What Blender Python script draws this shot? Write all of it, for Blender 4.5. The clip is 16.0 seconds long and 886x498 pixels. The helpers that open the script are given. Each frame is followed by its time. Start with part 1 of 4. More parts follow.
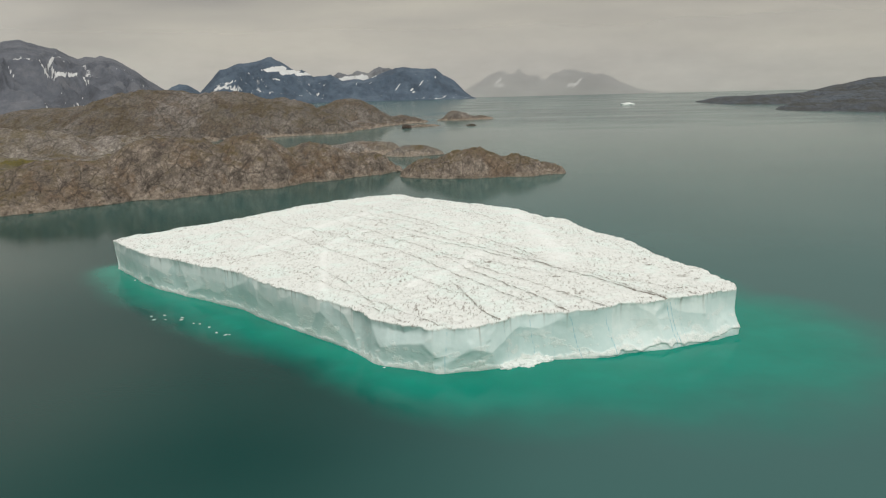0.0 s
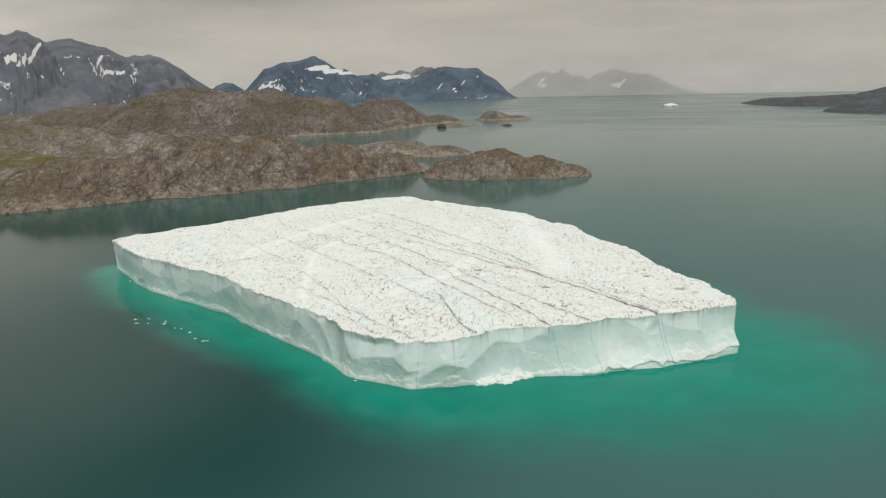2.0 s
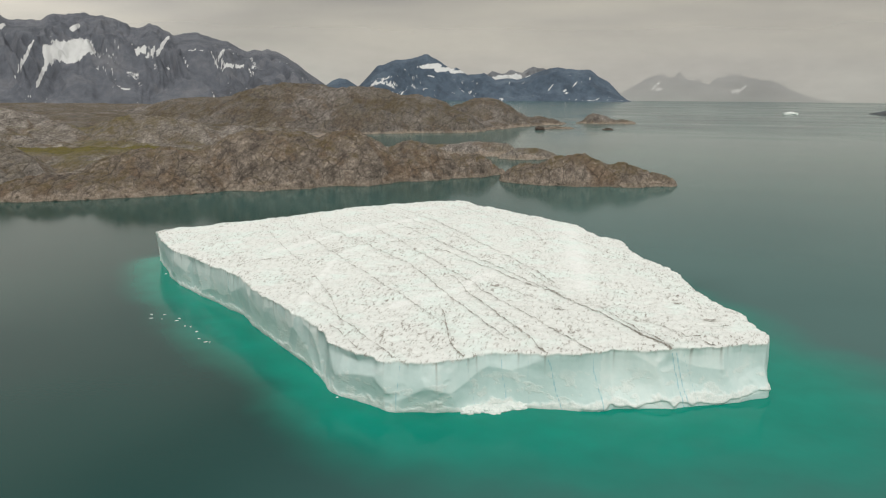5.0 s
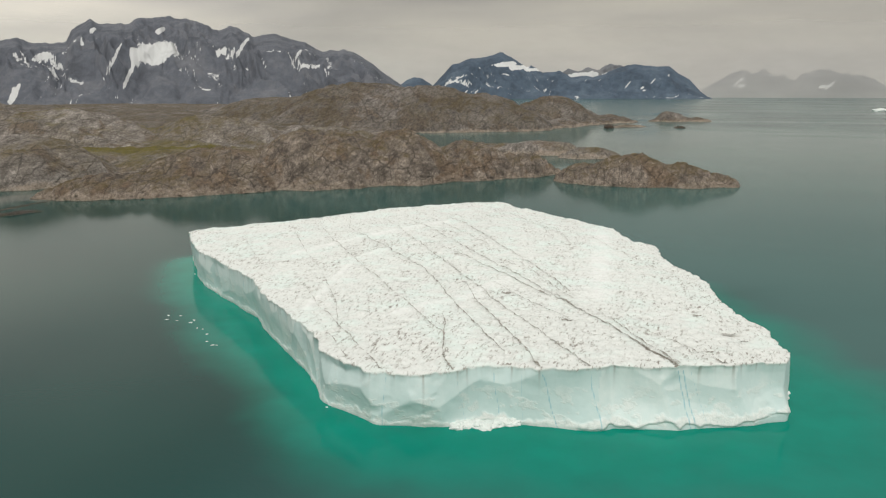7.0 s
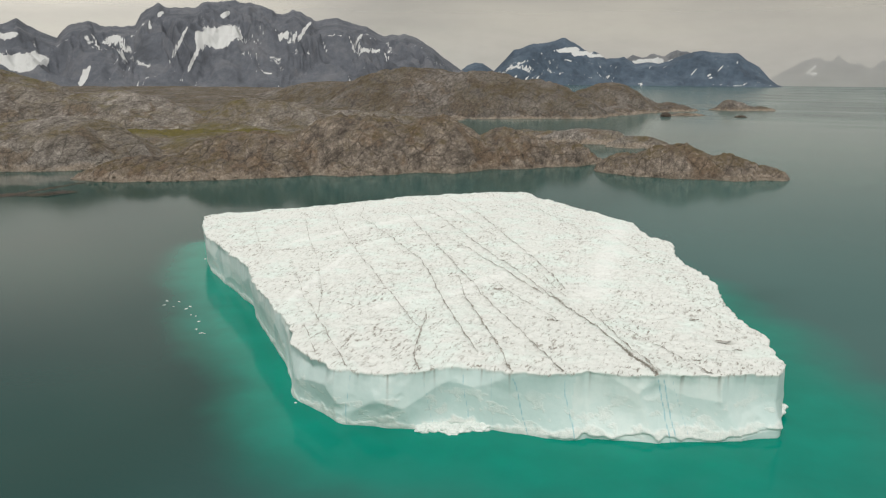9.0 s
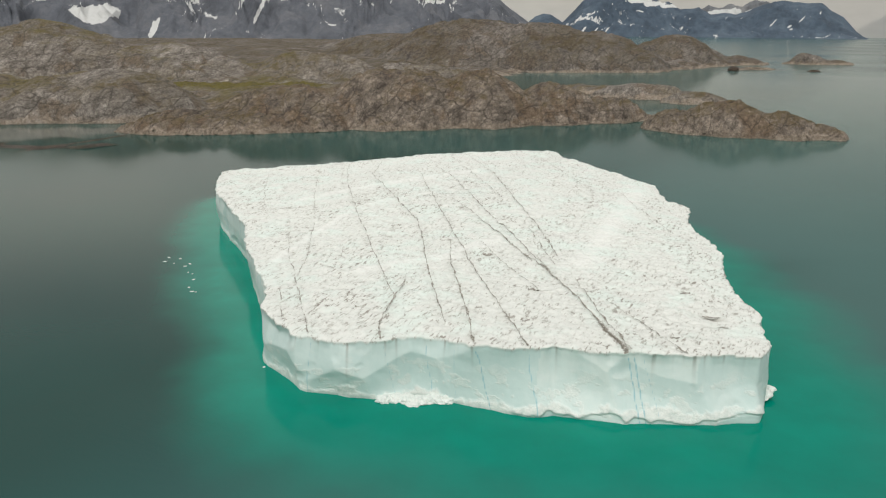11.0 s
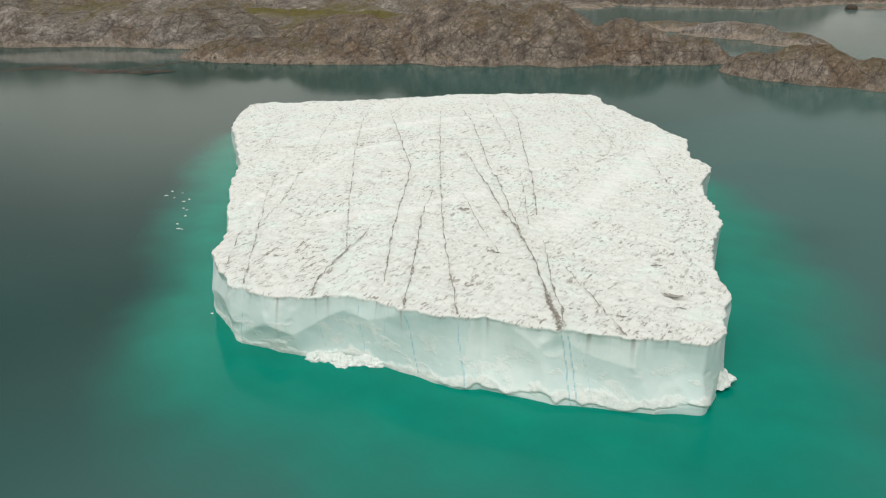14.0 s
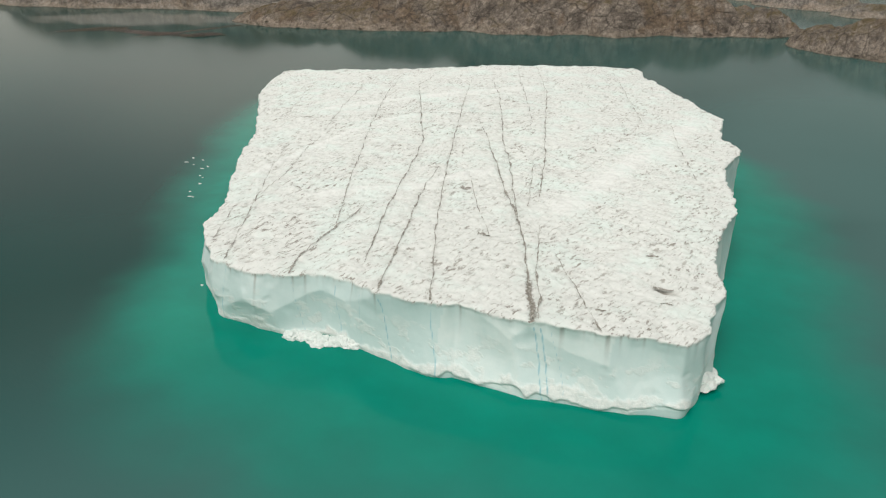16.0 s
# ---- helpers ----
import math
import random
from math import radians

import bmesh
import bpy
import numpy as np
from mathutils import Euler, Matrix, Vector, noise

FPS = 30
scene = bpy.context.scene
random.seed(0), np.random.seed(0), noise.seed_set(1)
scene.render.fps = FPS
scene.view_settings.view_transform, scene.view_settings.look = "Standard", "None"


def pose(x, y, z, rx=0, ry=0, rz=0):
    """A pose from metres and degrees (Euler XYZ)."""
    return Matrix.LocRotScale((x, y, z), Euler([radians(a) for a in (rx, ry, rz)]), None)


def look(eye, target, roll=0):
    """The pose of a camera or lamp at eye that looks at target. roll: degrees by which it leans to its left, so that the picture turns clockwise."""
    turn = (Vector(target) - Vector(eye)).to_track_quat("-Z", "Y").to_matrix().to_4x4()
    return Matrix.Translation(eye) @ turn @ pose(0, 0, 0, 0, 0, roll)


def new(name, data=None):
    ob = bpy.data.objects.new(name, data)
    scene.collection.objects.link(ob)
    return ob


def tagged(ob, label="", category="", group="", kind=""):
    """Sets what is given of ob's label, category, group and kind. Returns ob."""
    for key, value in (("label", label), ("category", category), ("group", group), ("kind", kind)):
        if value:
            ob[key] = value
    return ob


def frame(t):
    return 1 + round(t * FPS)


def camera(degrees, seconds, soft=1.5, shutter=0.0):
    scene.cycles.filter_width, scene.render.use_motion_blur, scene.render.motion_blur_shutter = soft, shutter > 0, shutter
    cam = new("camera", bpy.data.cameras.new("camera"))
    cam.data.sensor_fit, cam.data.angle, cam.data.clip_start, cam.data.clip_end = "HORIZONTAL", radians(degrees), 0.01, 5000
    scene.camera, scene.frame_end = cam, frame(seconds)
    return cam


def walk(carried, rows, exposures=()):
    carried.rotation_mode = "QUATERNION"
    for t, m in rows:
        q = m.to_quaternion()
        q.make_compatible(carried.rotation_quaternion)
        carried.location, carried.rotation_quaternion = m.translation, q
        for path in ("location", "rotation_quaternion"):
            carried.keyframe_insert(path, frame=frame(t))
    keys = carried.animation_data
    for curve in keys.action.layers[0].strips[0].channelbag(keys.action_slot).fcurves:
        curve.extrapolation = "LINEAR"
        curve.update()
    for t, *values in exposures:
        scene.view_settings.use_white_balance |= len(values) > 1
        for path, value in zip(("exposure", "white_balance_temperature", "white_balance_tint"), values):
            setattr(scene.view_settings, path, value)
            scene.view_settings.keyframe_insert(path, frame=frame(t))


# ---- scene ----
cam = camera(58.0, 16.0, soft=1.2)
PATH = [
    (0, (-0.872, -6.636, 45.102), (-1.044, -4.683, 44.711), -1.5),
    (0.5, (1.56, -4.86, 45.094), (1.364, -2.908, 44.703), -1.4),
    (1, (3.936, -2.991, 45.084), (3.716, -1.042, 44.693), -1.3),
    (1.5, (6.464, -0.985, 45.094), (6.218, 0.961, 44.704), -1.2),
    (2, (8.977, 1.063, 45.051), (8.701, 3.005, 44.661), -1.2),
    (2.5, (11.41, 3.134, 45.1), (11.1, 5.071, 44.71), -1.0),
    (3, (13.793, 5.22, 45.07), (13.445, 7.151, 44.68), -0.9),
    (3.5, (16.3, 7.325, 45.064), (15.907, 9.247, 44.674), -0.8),
    (4, (18.711, 9.439, 45.126), (18.274, 11.351, 44.735), -0.7),
    (6.3, (30.209, 19.444, 45.392), (29.555, 21.294, 45.002), 0.3),
    (6.5, (31.113, 20.311, 45.406), (30.443, 22.155, 45.014), -0.1),
    (7, (33.381, 22.477, 45.465), (32.67, 24.305, 45.072), -0.1),
    (7.5, (35.778, 24.762, 45.561), (35.028, 26.573, 45.163), 0.1),
    (8, (37.951, 27.095, 45.587), (37.168, 28.891, 45.182), 0.2),
    (8.5, (40.205, 29.56, 45.636), (39.391, 31.339, 45.22), 0.3),
    (9, (42.243, 31.975, 45.654), (41.399, 33.738, 45.226), 0.4),
    (9.2, (43.108, 32.942, 45.664), (42.253, 34.697, 45.226), 0.2),
    (11.3, (52.677, 43.919, 46.226), (51.684, 45.562, 45.669), 0.8),
    (11.5, (53.559, 44.992, 46.262), (52.553, 46.624, 45.693), 1.1),
    (12, (55.785, 47.723, 46.528), (54.75, 49.327, 45.93), 1.1),
    (12.5, (58.002, 50.519, 46.822), (56.939, 52.093, 46.195), 1.2),
    (13, (60.057, 53.237, 47.109), (58.967, 54.781, 46.457), 1.2),
    (13.5, (62.011, 56.066, 47.402), (60.894, 57.579, 46.724), 1.3),
    (14, (63.749, 58.746, 47.687), (62.607, 60.23, 46.985), 1.3),
    (14.5, (65.387, 61.345, 47.952), (64.217, 62.797, 47.228), 1.4),
    (15, (66.804, 63.715, 48.277), (65.609, 65.134, 47.531), 1.4),
    (15.5, (68.176, 66.123, 48.448), (66.953, 67.507, 47.682), 1.6),
    (16, (69.333, 68.259, 48.578), (68.084, 69.611, 47.795), 1.6),
]
walk(cam, [(t, look(eye, target, roll)) for t, eye, target, roll in PATH])

# ---- light ----
SUN_ELEV, SUN_TURN = 52.0, 162.0
world = bpy.data.worlds.new("overcast_sky")
scene.world = world
world.use_nodes = True
wt = world.node_tree
wt.nodes.clear()


def wnode(kind, mode=""):
    n = wt.nodes.new(kind)
    if mode:
        n.data_type, n.blend_type = "RGBA", mode
    return n


w_out = wnode("ShaderNodeOutputWorld")
w_bg = wnode("ShaderNodeBackground")
w_sky = wnode("ShaderNodeTexSky")
w_sky.sky_type, w_sky.sun_disc, w_sky.dust_density = "NISHITA", False, 4.0
w_sky.sun_elevation, w_sky.sun_rotation = radians(SUN_ELEV), radians(SUN_TURN)
w_gain = wnode("ShaderNodeMix", "MULTIPLY")
w_gain.inputs["Factor"].default_value = 1.0
w_gain.inputs["B"].default_value = (0.1, 0.1, 0.1, 1)
w_co = wnode("ShaderNodeTexCoord")
w_sep = wnode("ShaderNodeSeparateXYZ")
w_ramp = wnode("ShaderNodeValToRGB")
els = w_ramp.color_ramp.elements
els[0].position, els[0].color = 0.0, (0.425, 0.405, 0.36, 1)
els[1].position, els[1].color = 1.0, (0.66, 0.65, 0.63, 1)
for p, c in ((0.05, (0.43, 0.405, 0.355)), (0.12, (0.40, 0.378, 0.338)), (0.24, (0.43, 0.41, 0.375)), (0.5, (0.54, 0.525, 0.50))):
    e = els.new(p)
    e.color = (*c, 1)
w_map = wnode("ShaderNodeMapping")
w_map.inputs["Scale"].default_value = (1.6, 1.6, 11.0)
w_noise = wnode("ShaderNodeTexNoise")
w_noise.inputs["Scale"].default_value = 1.3
w_noise.inputs["Detail"].default_value = 6.0
w_noise.inputs["Roughness"].default_value = 0.55
w_cr = wnode("ShaderNodeValToRGB")
w_cr.color_ramp.elements[0].position, w_cr.color_ramp.elements[0].color = 0.36, (0.80, 0.80, 0.82, 1)
w_cr.color_ramp.elements[1].position, w_cr.color_ramp.elements[1].color = 0.68, (1.28, 1.26, 1.20, 1)
w_mul = wnode("ShaderNodeMix", "MULTIPLY")
w_mul.inputs["Factor"].default_value = 1.0
w_mix = wnode("ShaderNodeMix", "MIX")
w_mix.inputs["Factor"].default_value = 0.92
L = wt.links.new
w_dot = wnode("ShaderNodeVectorMath")
w_dot.operation = "DOT_PRODUCT"
w_dot.inputs[1].default_value = (-0.78, 0.50, 0.375)
w_thin = wnode("ShaderNodeMapRange")
w_thin.inputs["From Min"].default_value, w_thin.inputs["From Max"].default_value = 0.84, 1.0
w_thin.inputs["To Min"].default_value, w_thin.inputs["To Max"].default_value = 1.0, 2.35
w_glow = wnode("ShaderNodeMix", "MULTIPLY")
w_glow.inputs["Factor"].default_value = 1.0
L(w_co.outputs["Generated"], w_dot.inputs[0])
L(w_dot.outputs["Value"], w_thin.inputs["Value"])
L(w_co.outputs["Generated"], w_sep.inputs[0])
L(w_sep.outputs["Z"], w_ramp.inputs[0])
L(w_co.outputs["Generated"], w_map.inputs[0])
L(w_map.outputs[0], w_noise.inputs["Vector"])
L(w_noise.outputs["Fac"], w_cr.inputs[0])
L(w_ramp.outputs[0], w_mul.inputs["A"])
L(w_cr.outputs[0], w_mul.inputs["B"])
L(w_sky.outputs[0], w_gain.inputs["A"])
L(w_gain.outputs["Result"], w_mix.inputs["A"])
L(w_mul.outputs["Result"], w_glow.inputs["A"])
L(w_thin.outputs[0], w_glow.inputs["B"])
L(w_glow.outputs["Result"], w_mix.inputs["B"])
L(w_mix.outputs["Result"], w_bg.inputs["Color"])
w_bg.inputs["Strength"].default_value = 1.0
L(w_bg.outputs[0], w_out.inputs["Surface"])

sun = new("sun", bpy.data.lights.new("sun", "SUN"))
sun.data.energy, sun.data.angle, sun.data.color = 2.0, radians(28), (1.0, 0.96, 0.9)
az = radians(SUN_TURN)
sun.matrix_world = look((0, 0, 300), (0 - math.sin(az) * 100, 0 - math.cos(az) * 100, 300 - 100 * math.tan(radians(SUN_ELEV))))


# ---- tools ----
PERM = np.random.RandomState(7).permutation(512)
GRAD = np.random.RandomState(8).uniform(0, 2 * np.pi, 512)


def grad_noise(x, y):
    """Gradient noise of two coordinates, about -0.7 to 0.7."""
    xi, yi = np.floor(x).astype(int), np.floor(y).astype(int)
    xf, yf = x - xi, y - yi
    u, v = xf * xf * xf * (xf * (xf * 6 - 15) + 10), yf * yf * yf * (yf * (yf * 6 - 15) + 10)

    def corner(i, j):
        a = GRAD[PERM[(PERM[(xi + i) & 511] + yi + j) & 511]]
        return np.cos(a) * (xf - i) + np.sin(a) * (yf - j)

    n0 = corner(0, 0) * (1 - u) + corner(1, 0) * u
    n1 = corner(0, 1) * (1 - u) + corner(1, 1) * u
    return n0 * (1 - v) + n1 * v


def fbm(x, y, octaves=5, gain=0.5, ridged=False):
    out, amp = 0.0 * x, 1.0
    for k in range(octaves):
        n = grad_noise(x * 2.03 ** k + 17.3 * k, y * 2.03 ** k - 9.1 * k)
        out = out + amp * ((1 - 2.2 * np.abs(n)) if ridged else n)
        amp *= gain
    return out


def smooth(a, b, x):
    t = np.clip((x - a) / (b - a), 0, 1)
    return t * t * (3 - 2 * t)


def mesh_object(name, verts, faces, material, attributes=(), shade=True):
    me = bpy.data.meshes.new(name)
    verts, faces = np.asarray(verts, dtype=np.float32), np.asarray(faces, dtype=np.int32)
    me.vertices.add(len(verts))
    me.vertices.foreach_set("co", verts.ravel())
    me.loops.add(faces.size)
    me.loops.foreach_set("vertex_index", faces.ravel())
    me.polygons.add(len(faces))
    me.polygons.foreach_set("loop_start", np.arange(0, faces.size, faces.shape[1], dtype=np.int32))
    me.update(calc_edges=True)
    for key, values in attributes:
        a = me.attributes.new(key, "FLOAT", "POINT")
        a.data.foreach_set("value", np.ascontiguousarray(values, dtype=np.float32))
    if shade:
        me.polygons.foreach_set("use_smooth", np.ones(len(me.polygons), dtype=bool))
    me.materials.append(material)
    me.update()
    return new(name, me)


def part(name, ob, parent, label=""):
    ob.name = name
    ob.parent = parent
    return tagged(ob, label)


def to_segments(px, py, line):
    """The distance from points to a polyline, and where along it (0 to 1) the nearest place is."""
    best, along = np.full(px.shape, 1e9), np.zeros(px.shape)
    lens = [math.dist(a, b) for a, b in zip(line, line[1:])]
    total, run = sum(lens), 0.0
    for (ax, ay), (bx, by), ln in zip(line, line[1:], lens):
        dx, dy = bx - ax, by - ay
        t = np.clip(((px - ax) * dx + (py - ay) * dy) / (ln * ln), 0, 1)
        d = np.hypot(px - ax - t * dx, py - ay - t * dy)
        m = d < best
        best[m], along[m] = d[m], ((run + t * ln) / total)[m]
        run += ln
    return best, along


# ---- materials ----
def material(name):
    m = bpy.data.materials.new(name)
    m.use_nodes = True
    nt = m.node_tree
    nt.nodes.clear()
    out = nt.nodes.new("ShaderNodeOutputMaterial")
    bsdf = nt.nodes.new("ShaderNodeBsdfPrincipled")
    nt.links.new(bsdf.outputs[0], out.inputs["Surface"])
    return m, nt, bsdf, out


def noise_tex(nt, scale, detail=5.0, rough=0.55, stretch=None, vector=None):
    co = nt.nodes.new("ShaderNodeTexCoord") if vector is None else None
    n = nt.nodes.new("ShaderNodeTexNoise")
    n.inputs["Scale"].default_value, n.inputs["Detail"].default_value, n.inputs["Roughness"].default_value = scale, detail, rough
    src = co.outputs["Object"] if vector is None else vector
    if stretch:
        mp = nt.nodes.new("ShaderNodeMapping")
        mp.inputs["Scale"].default_value = stretch[:3]
        if len(stretch) > 3:
            mp.inputs["Rotation"].default_value = (0, 0, radians(stretch[3]))
        nt.links.new(src, mp.inputs[0])
        src = mp.outputs[0]
    nt.links.new(src, n.inputs["Vector"])
    return n.outputs["Fac"]


def ramp(nt, fac, *stops):
    r = nt.nodes.new("ShaderNodeValToRGB")
    e = r.color_ramp.elements
    e[0].position, e[0].color = stops[0][0], (*stops[0][1], 1) if not isinstance(stops[0][1], float) else (stops[0][1],) * 3 + (1,)
    e[1].position, e[1].color = stops[-1][0], (*stops[-1][1], 1) if not isinstance(stops[-1][1], float) else (stops[-1][1],) * 3 + (1,)
    for p, c in stops[1:-1]:
        k = e.new(p)
        k.color = (*c, 1) if not isinstance(c, float) else (c, c, c, 1)
    nt.links.new(fac, r.inputs[0])
    return r.outputs[0]


def blend(nt, fac, a, b, mode="MIX"):
    m = nt.nodes.new("ShaderNodeMix")
    m.data_type, m.blend_type = "RGBA", mode
    for key, v in (("Factor", fac), ("A", a), ("B", b)):
        if isinstance(v, (int, float)):
            m.inputs[key].default_value = v
        elif isinstance(v, tuple):
            m.inputs[key].default_value = (*v, 1)
        else:
            nt.links.new(v, m.inputs[key])
    return m.outputs["Result"]


def calc(nt, op, a, b=None):
    m = nt.nodes.new("ShaderNodeMath")
    m.operation = op
    for k, v in enumerate((a, b)):
        if v is None:
            continue
        if isinstance(v, (int, float)):
            m.inputs[k].default_value = v
        else:
            nt.links.new(v, m.inputs[k])
    return m.outputs[0]


def attribute(nt, key):
    a = nt.nodes.new("ShaderNodeAttribute")
    a.attribute_name = key
    return a.outputs["Fac"]


def bump(nt, bsdf, height, strength, distance):
    b = nt.nodes.new("ShaderNodeBump")
    b.inputs["Strength"].default_value, b.inputs["Distance"].default_value = strength, distance
    nt.links.new(height, b.inputs["Height"])
    nt.links.new(b.outputs[0], bsdf.inputs["Normal"])


def make_ice():
    m, nt, bsdf, out = material("glacier_ice")
    wall, dirt, vein, clean = attribute(nt, "wall"), attribute(nt, "dirt"), attribute(nt, "vein"), attribute(nt, "clean")
    fine = noise_tex(nt, 1.3, 6, 0.65)
    snow = ramp(nt, fine, (0.30, (0.645, 0.685, 0.655)), (0.46, (0.755, 0.79, 0.76)), (0.64, (0.79, 0.82, 0.793)))
    snow = blend(nt, calc(nt, "MULTIPLY", clean, 0.6), snow, (0.85, 0.88, 0.86))
    broad = noise_tex(nt, 0.16, 5, 0.6)
    snow = blend(nt, ramp(nt, broad, (0.47, 0.0), (0.66, 0.7)), snow, (0.75, 0.86, 0.82))
    # grit in short streaks along the grain, in loose clusters
    cluster = noise_tex(nt, 0.10, 5, 0.62)
    amount = ramp(nt, cluster, (0.38, 0.28), (0.58, 1.0))
    amount = calc(nt, "MULTIPLY", amount, calc(nt, "SUBTRACT", 1.0, calc(nt, "MULTIPLY", clean, 0.85)))
    streaks = noise_tex(nt, 1.05, 5, 0.66, (1.9, 0.60, 1.0, 38))
    specks = noise_tex(nt, 1.25, 4, 0.62, (1.6, 0.65, 1.0, 75))
    flecks = noise_tex(nt, 0.7, 5, 0.66, (1.3, 0.7, 1.0, -15))
    grit = calc(nt, "MAXIMUM", ramp(nt, streaks, (0.578, 0.0), (0.63, 0.68)), ramp(nt, specks, (0.609, 0.0), (0.645, 0.8)))
    grit = calc(nt, "MAXIMUM", grit, ramp(nt, flecks, (0.618, 0.0), (0.655, 0.9)))
    haze = ramp(nt, streaks, (0.50, 0.0), (0.60, 0.12))
    grit = calc(nt, "MULTIPLY", calc(nt, "MAXIMUM", grit, haze), amount)
    grit = calc(nt, "MULTIPLY", grit, calc(nt, "SUBTRACT", 1.0, wall))
    ragged = calc(nt, "MULTIPLY", calc(nt, "SUBTRACT", noise_tex(nt, 3.2, 6, 0.75), 0.5), 1.6)
    seam = ramp(nt, calc(nt, "ADD", attribute(nt, "crack"), ragged), (0.60, 0.0), (0.78, 0.92))
    grit = calc(nt, "MAXIMUM", grit, seam)
    facet = noise_tex(nt, 0.35, 6, 0.6, (1, 1, 0.8))
    tone = calc(nt, "ADD", calc(nt, "MULTIPLY", attribute(nt, "tone"), 0.45), calc(nt, "MULTIPLY", facet, 0.70))
    ice = ramp(nt, tone, (0.26, (0.54, 0.69, 0.68)), (0.56, (0.63, 0.755, 0.745)), (0.86, (0.75, 0.83, 0.81)))
    ice = blend(nt, attribute(nt, "frost"), ice, ramp(nt, fine, (0.32, (0.62, 0.70, 0.68)), (0.60, (0.79, 0.83, 0.805))))
    col = blend(nt, wall, snow, ice)
    thread = ramp(nt, calc(nt, "ADD", vein, calc(nt, "MULTIPLY", ragged, 0.2)), (0.66, 0.0), (0.92, 0.75))
    col = blend(nt, thread, col, (0.27, 0.53, 0.61))
    sand = noise_tex(nt, 5.0, 5, 0.7)
    mud = ramp(nt, sand, (0.3, (0.15, 0.135, 0.11)), (0.7, (0.30, 0.27, 0.225)))
    col = blend(nt, calc(nt, "MAXIMUM", dirt, grit), col, mud)
    nt.links.new(col, bsdf.inputs["Base Color"])
    nt.links.new(ramp(nt, wall, (0.0, 0.8), (1.0, 0.62)), bsdf.inputs["Roughness"])
    relief = calc(nt, "SUBTRACT", noise_tex(nt, 2.6, 8, 0.75), calc(nt, "MULTIPLY", grit, 0.6))
    relief = calc(nt, "MULTIPLY", relief, calc(nt, "MAXIMUM", ramp(nt, wall, (0.0, 1.0), (1.0, 0.10)), calc(nt, "MULTIPLY", attribute(nt, "frost"), 0.8)))
    bump(nt, bsdf, relief, 0.6, 0.26)
    return m


def make_mud():
    m, nt, bsdf, out = material("crack_sediment")
    sand = noise_tex(nt, 3.0, 6, 0.75)
    nt.links.new(ramp(nt, sand, (0.32, (0.13, 0.125, 0.105)), (0.48, (0.25, 0.24, 0.21)), (0.62, (0.58, 0.58, 0.54))), bsdf.inputs["Base Color"])
    bsdf.inputs["Roughness"].default_value = 0.9
    bump(nt, bsdf, sand, 0.6, 0.1)
    return m


def make_water():
    m, nt, bsdf, out = material("fjord_water")
    near = attribute(nt, "ice_glow")
    patch = noise_tex(nt, 0.012, 4, 0.5, (1, 1, 1))
    deep = ramp(nt, patch, (0.35, (0.0, 0.035, 0.031)), (0.65, (0.0, 0.046, 0.040)))
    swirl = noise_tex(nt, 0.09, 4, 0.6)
    # turquoise glow of ice below the surface, painted as water colour
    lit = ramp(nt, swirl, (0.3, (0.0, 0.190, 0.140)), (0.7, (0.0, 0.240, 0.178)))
    silt_sheen = calc(nt, "MULTIPLY", attribute(nt, "silt_sheen"), ramp(nt, patch, (0.3, 0.85), (0.7, 1.0)))
    # silt tint; it also carries sky reflection that the low specular leaves out
    deep = blend(nt, ramp(nt, silt_sheen, (0.0, 0.0), (0.7, 1.0)), deep, (0.050, 0.128, 0.122))
    # far water: pale sky sheen painted into the base colour
    deep = blend(nt, ramp(nt, silt_sheen, (0.7, 0.0), (1.0, 1.0)), deep, (0.092, 0.105, 0.108))
    deep = blend(nt, attribute(nt, "flats"), deep, (0.15, 0.165, 0.15))
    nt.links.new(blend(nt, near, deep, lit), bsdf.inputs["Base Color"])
    nt.links.new(ramp(nt, attribute(nt, "silt_sheen"), (0.7, 0.10), (1.0, 0.24)), bsdf.inputs["Roughness"])
    bsdf.inputs["IOR"].default_value = 1.333
    bsdf.inputs["Specular IOR Level"].default_value = 0.10
    wind = noise_tex(nt, 0.006, 3, 0.5, (1, 3, 1))
    ripples = noise_tex(nt, 0.8, 4, 0.6, (1, 1.6, 1))
    small = calc(nt, "MULTIPLY", calc(nt, "MULTIPLY", ripples, ramp(nt, attribute(nt, "silt_sheen"), (0.72, 1.0), (1.0, 0.1))), ramp(nt, wind, (0.35, 0.25), (0.65, 1.0)))
    bump(nt, bsdf, small, 0.16, 0.12)
    return m


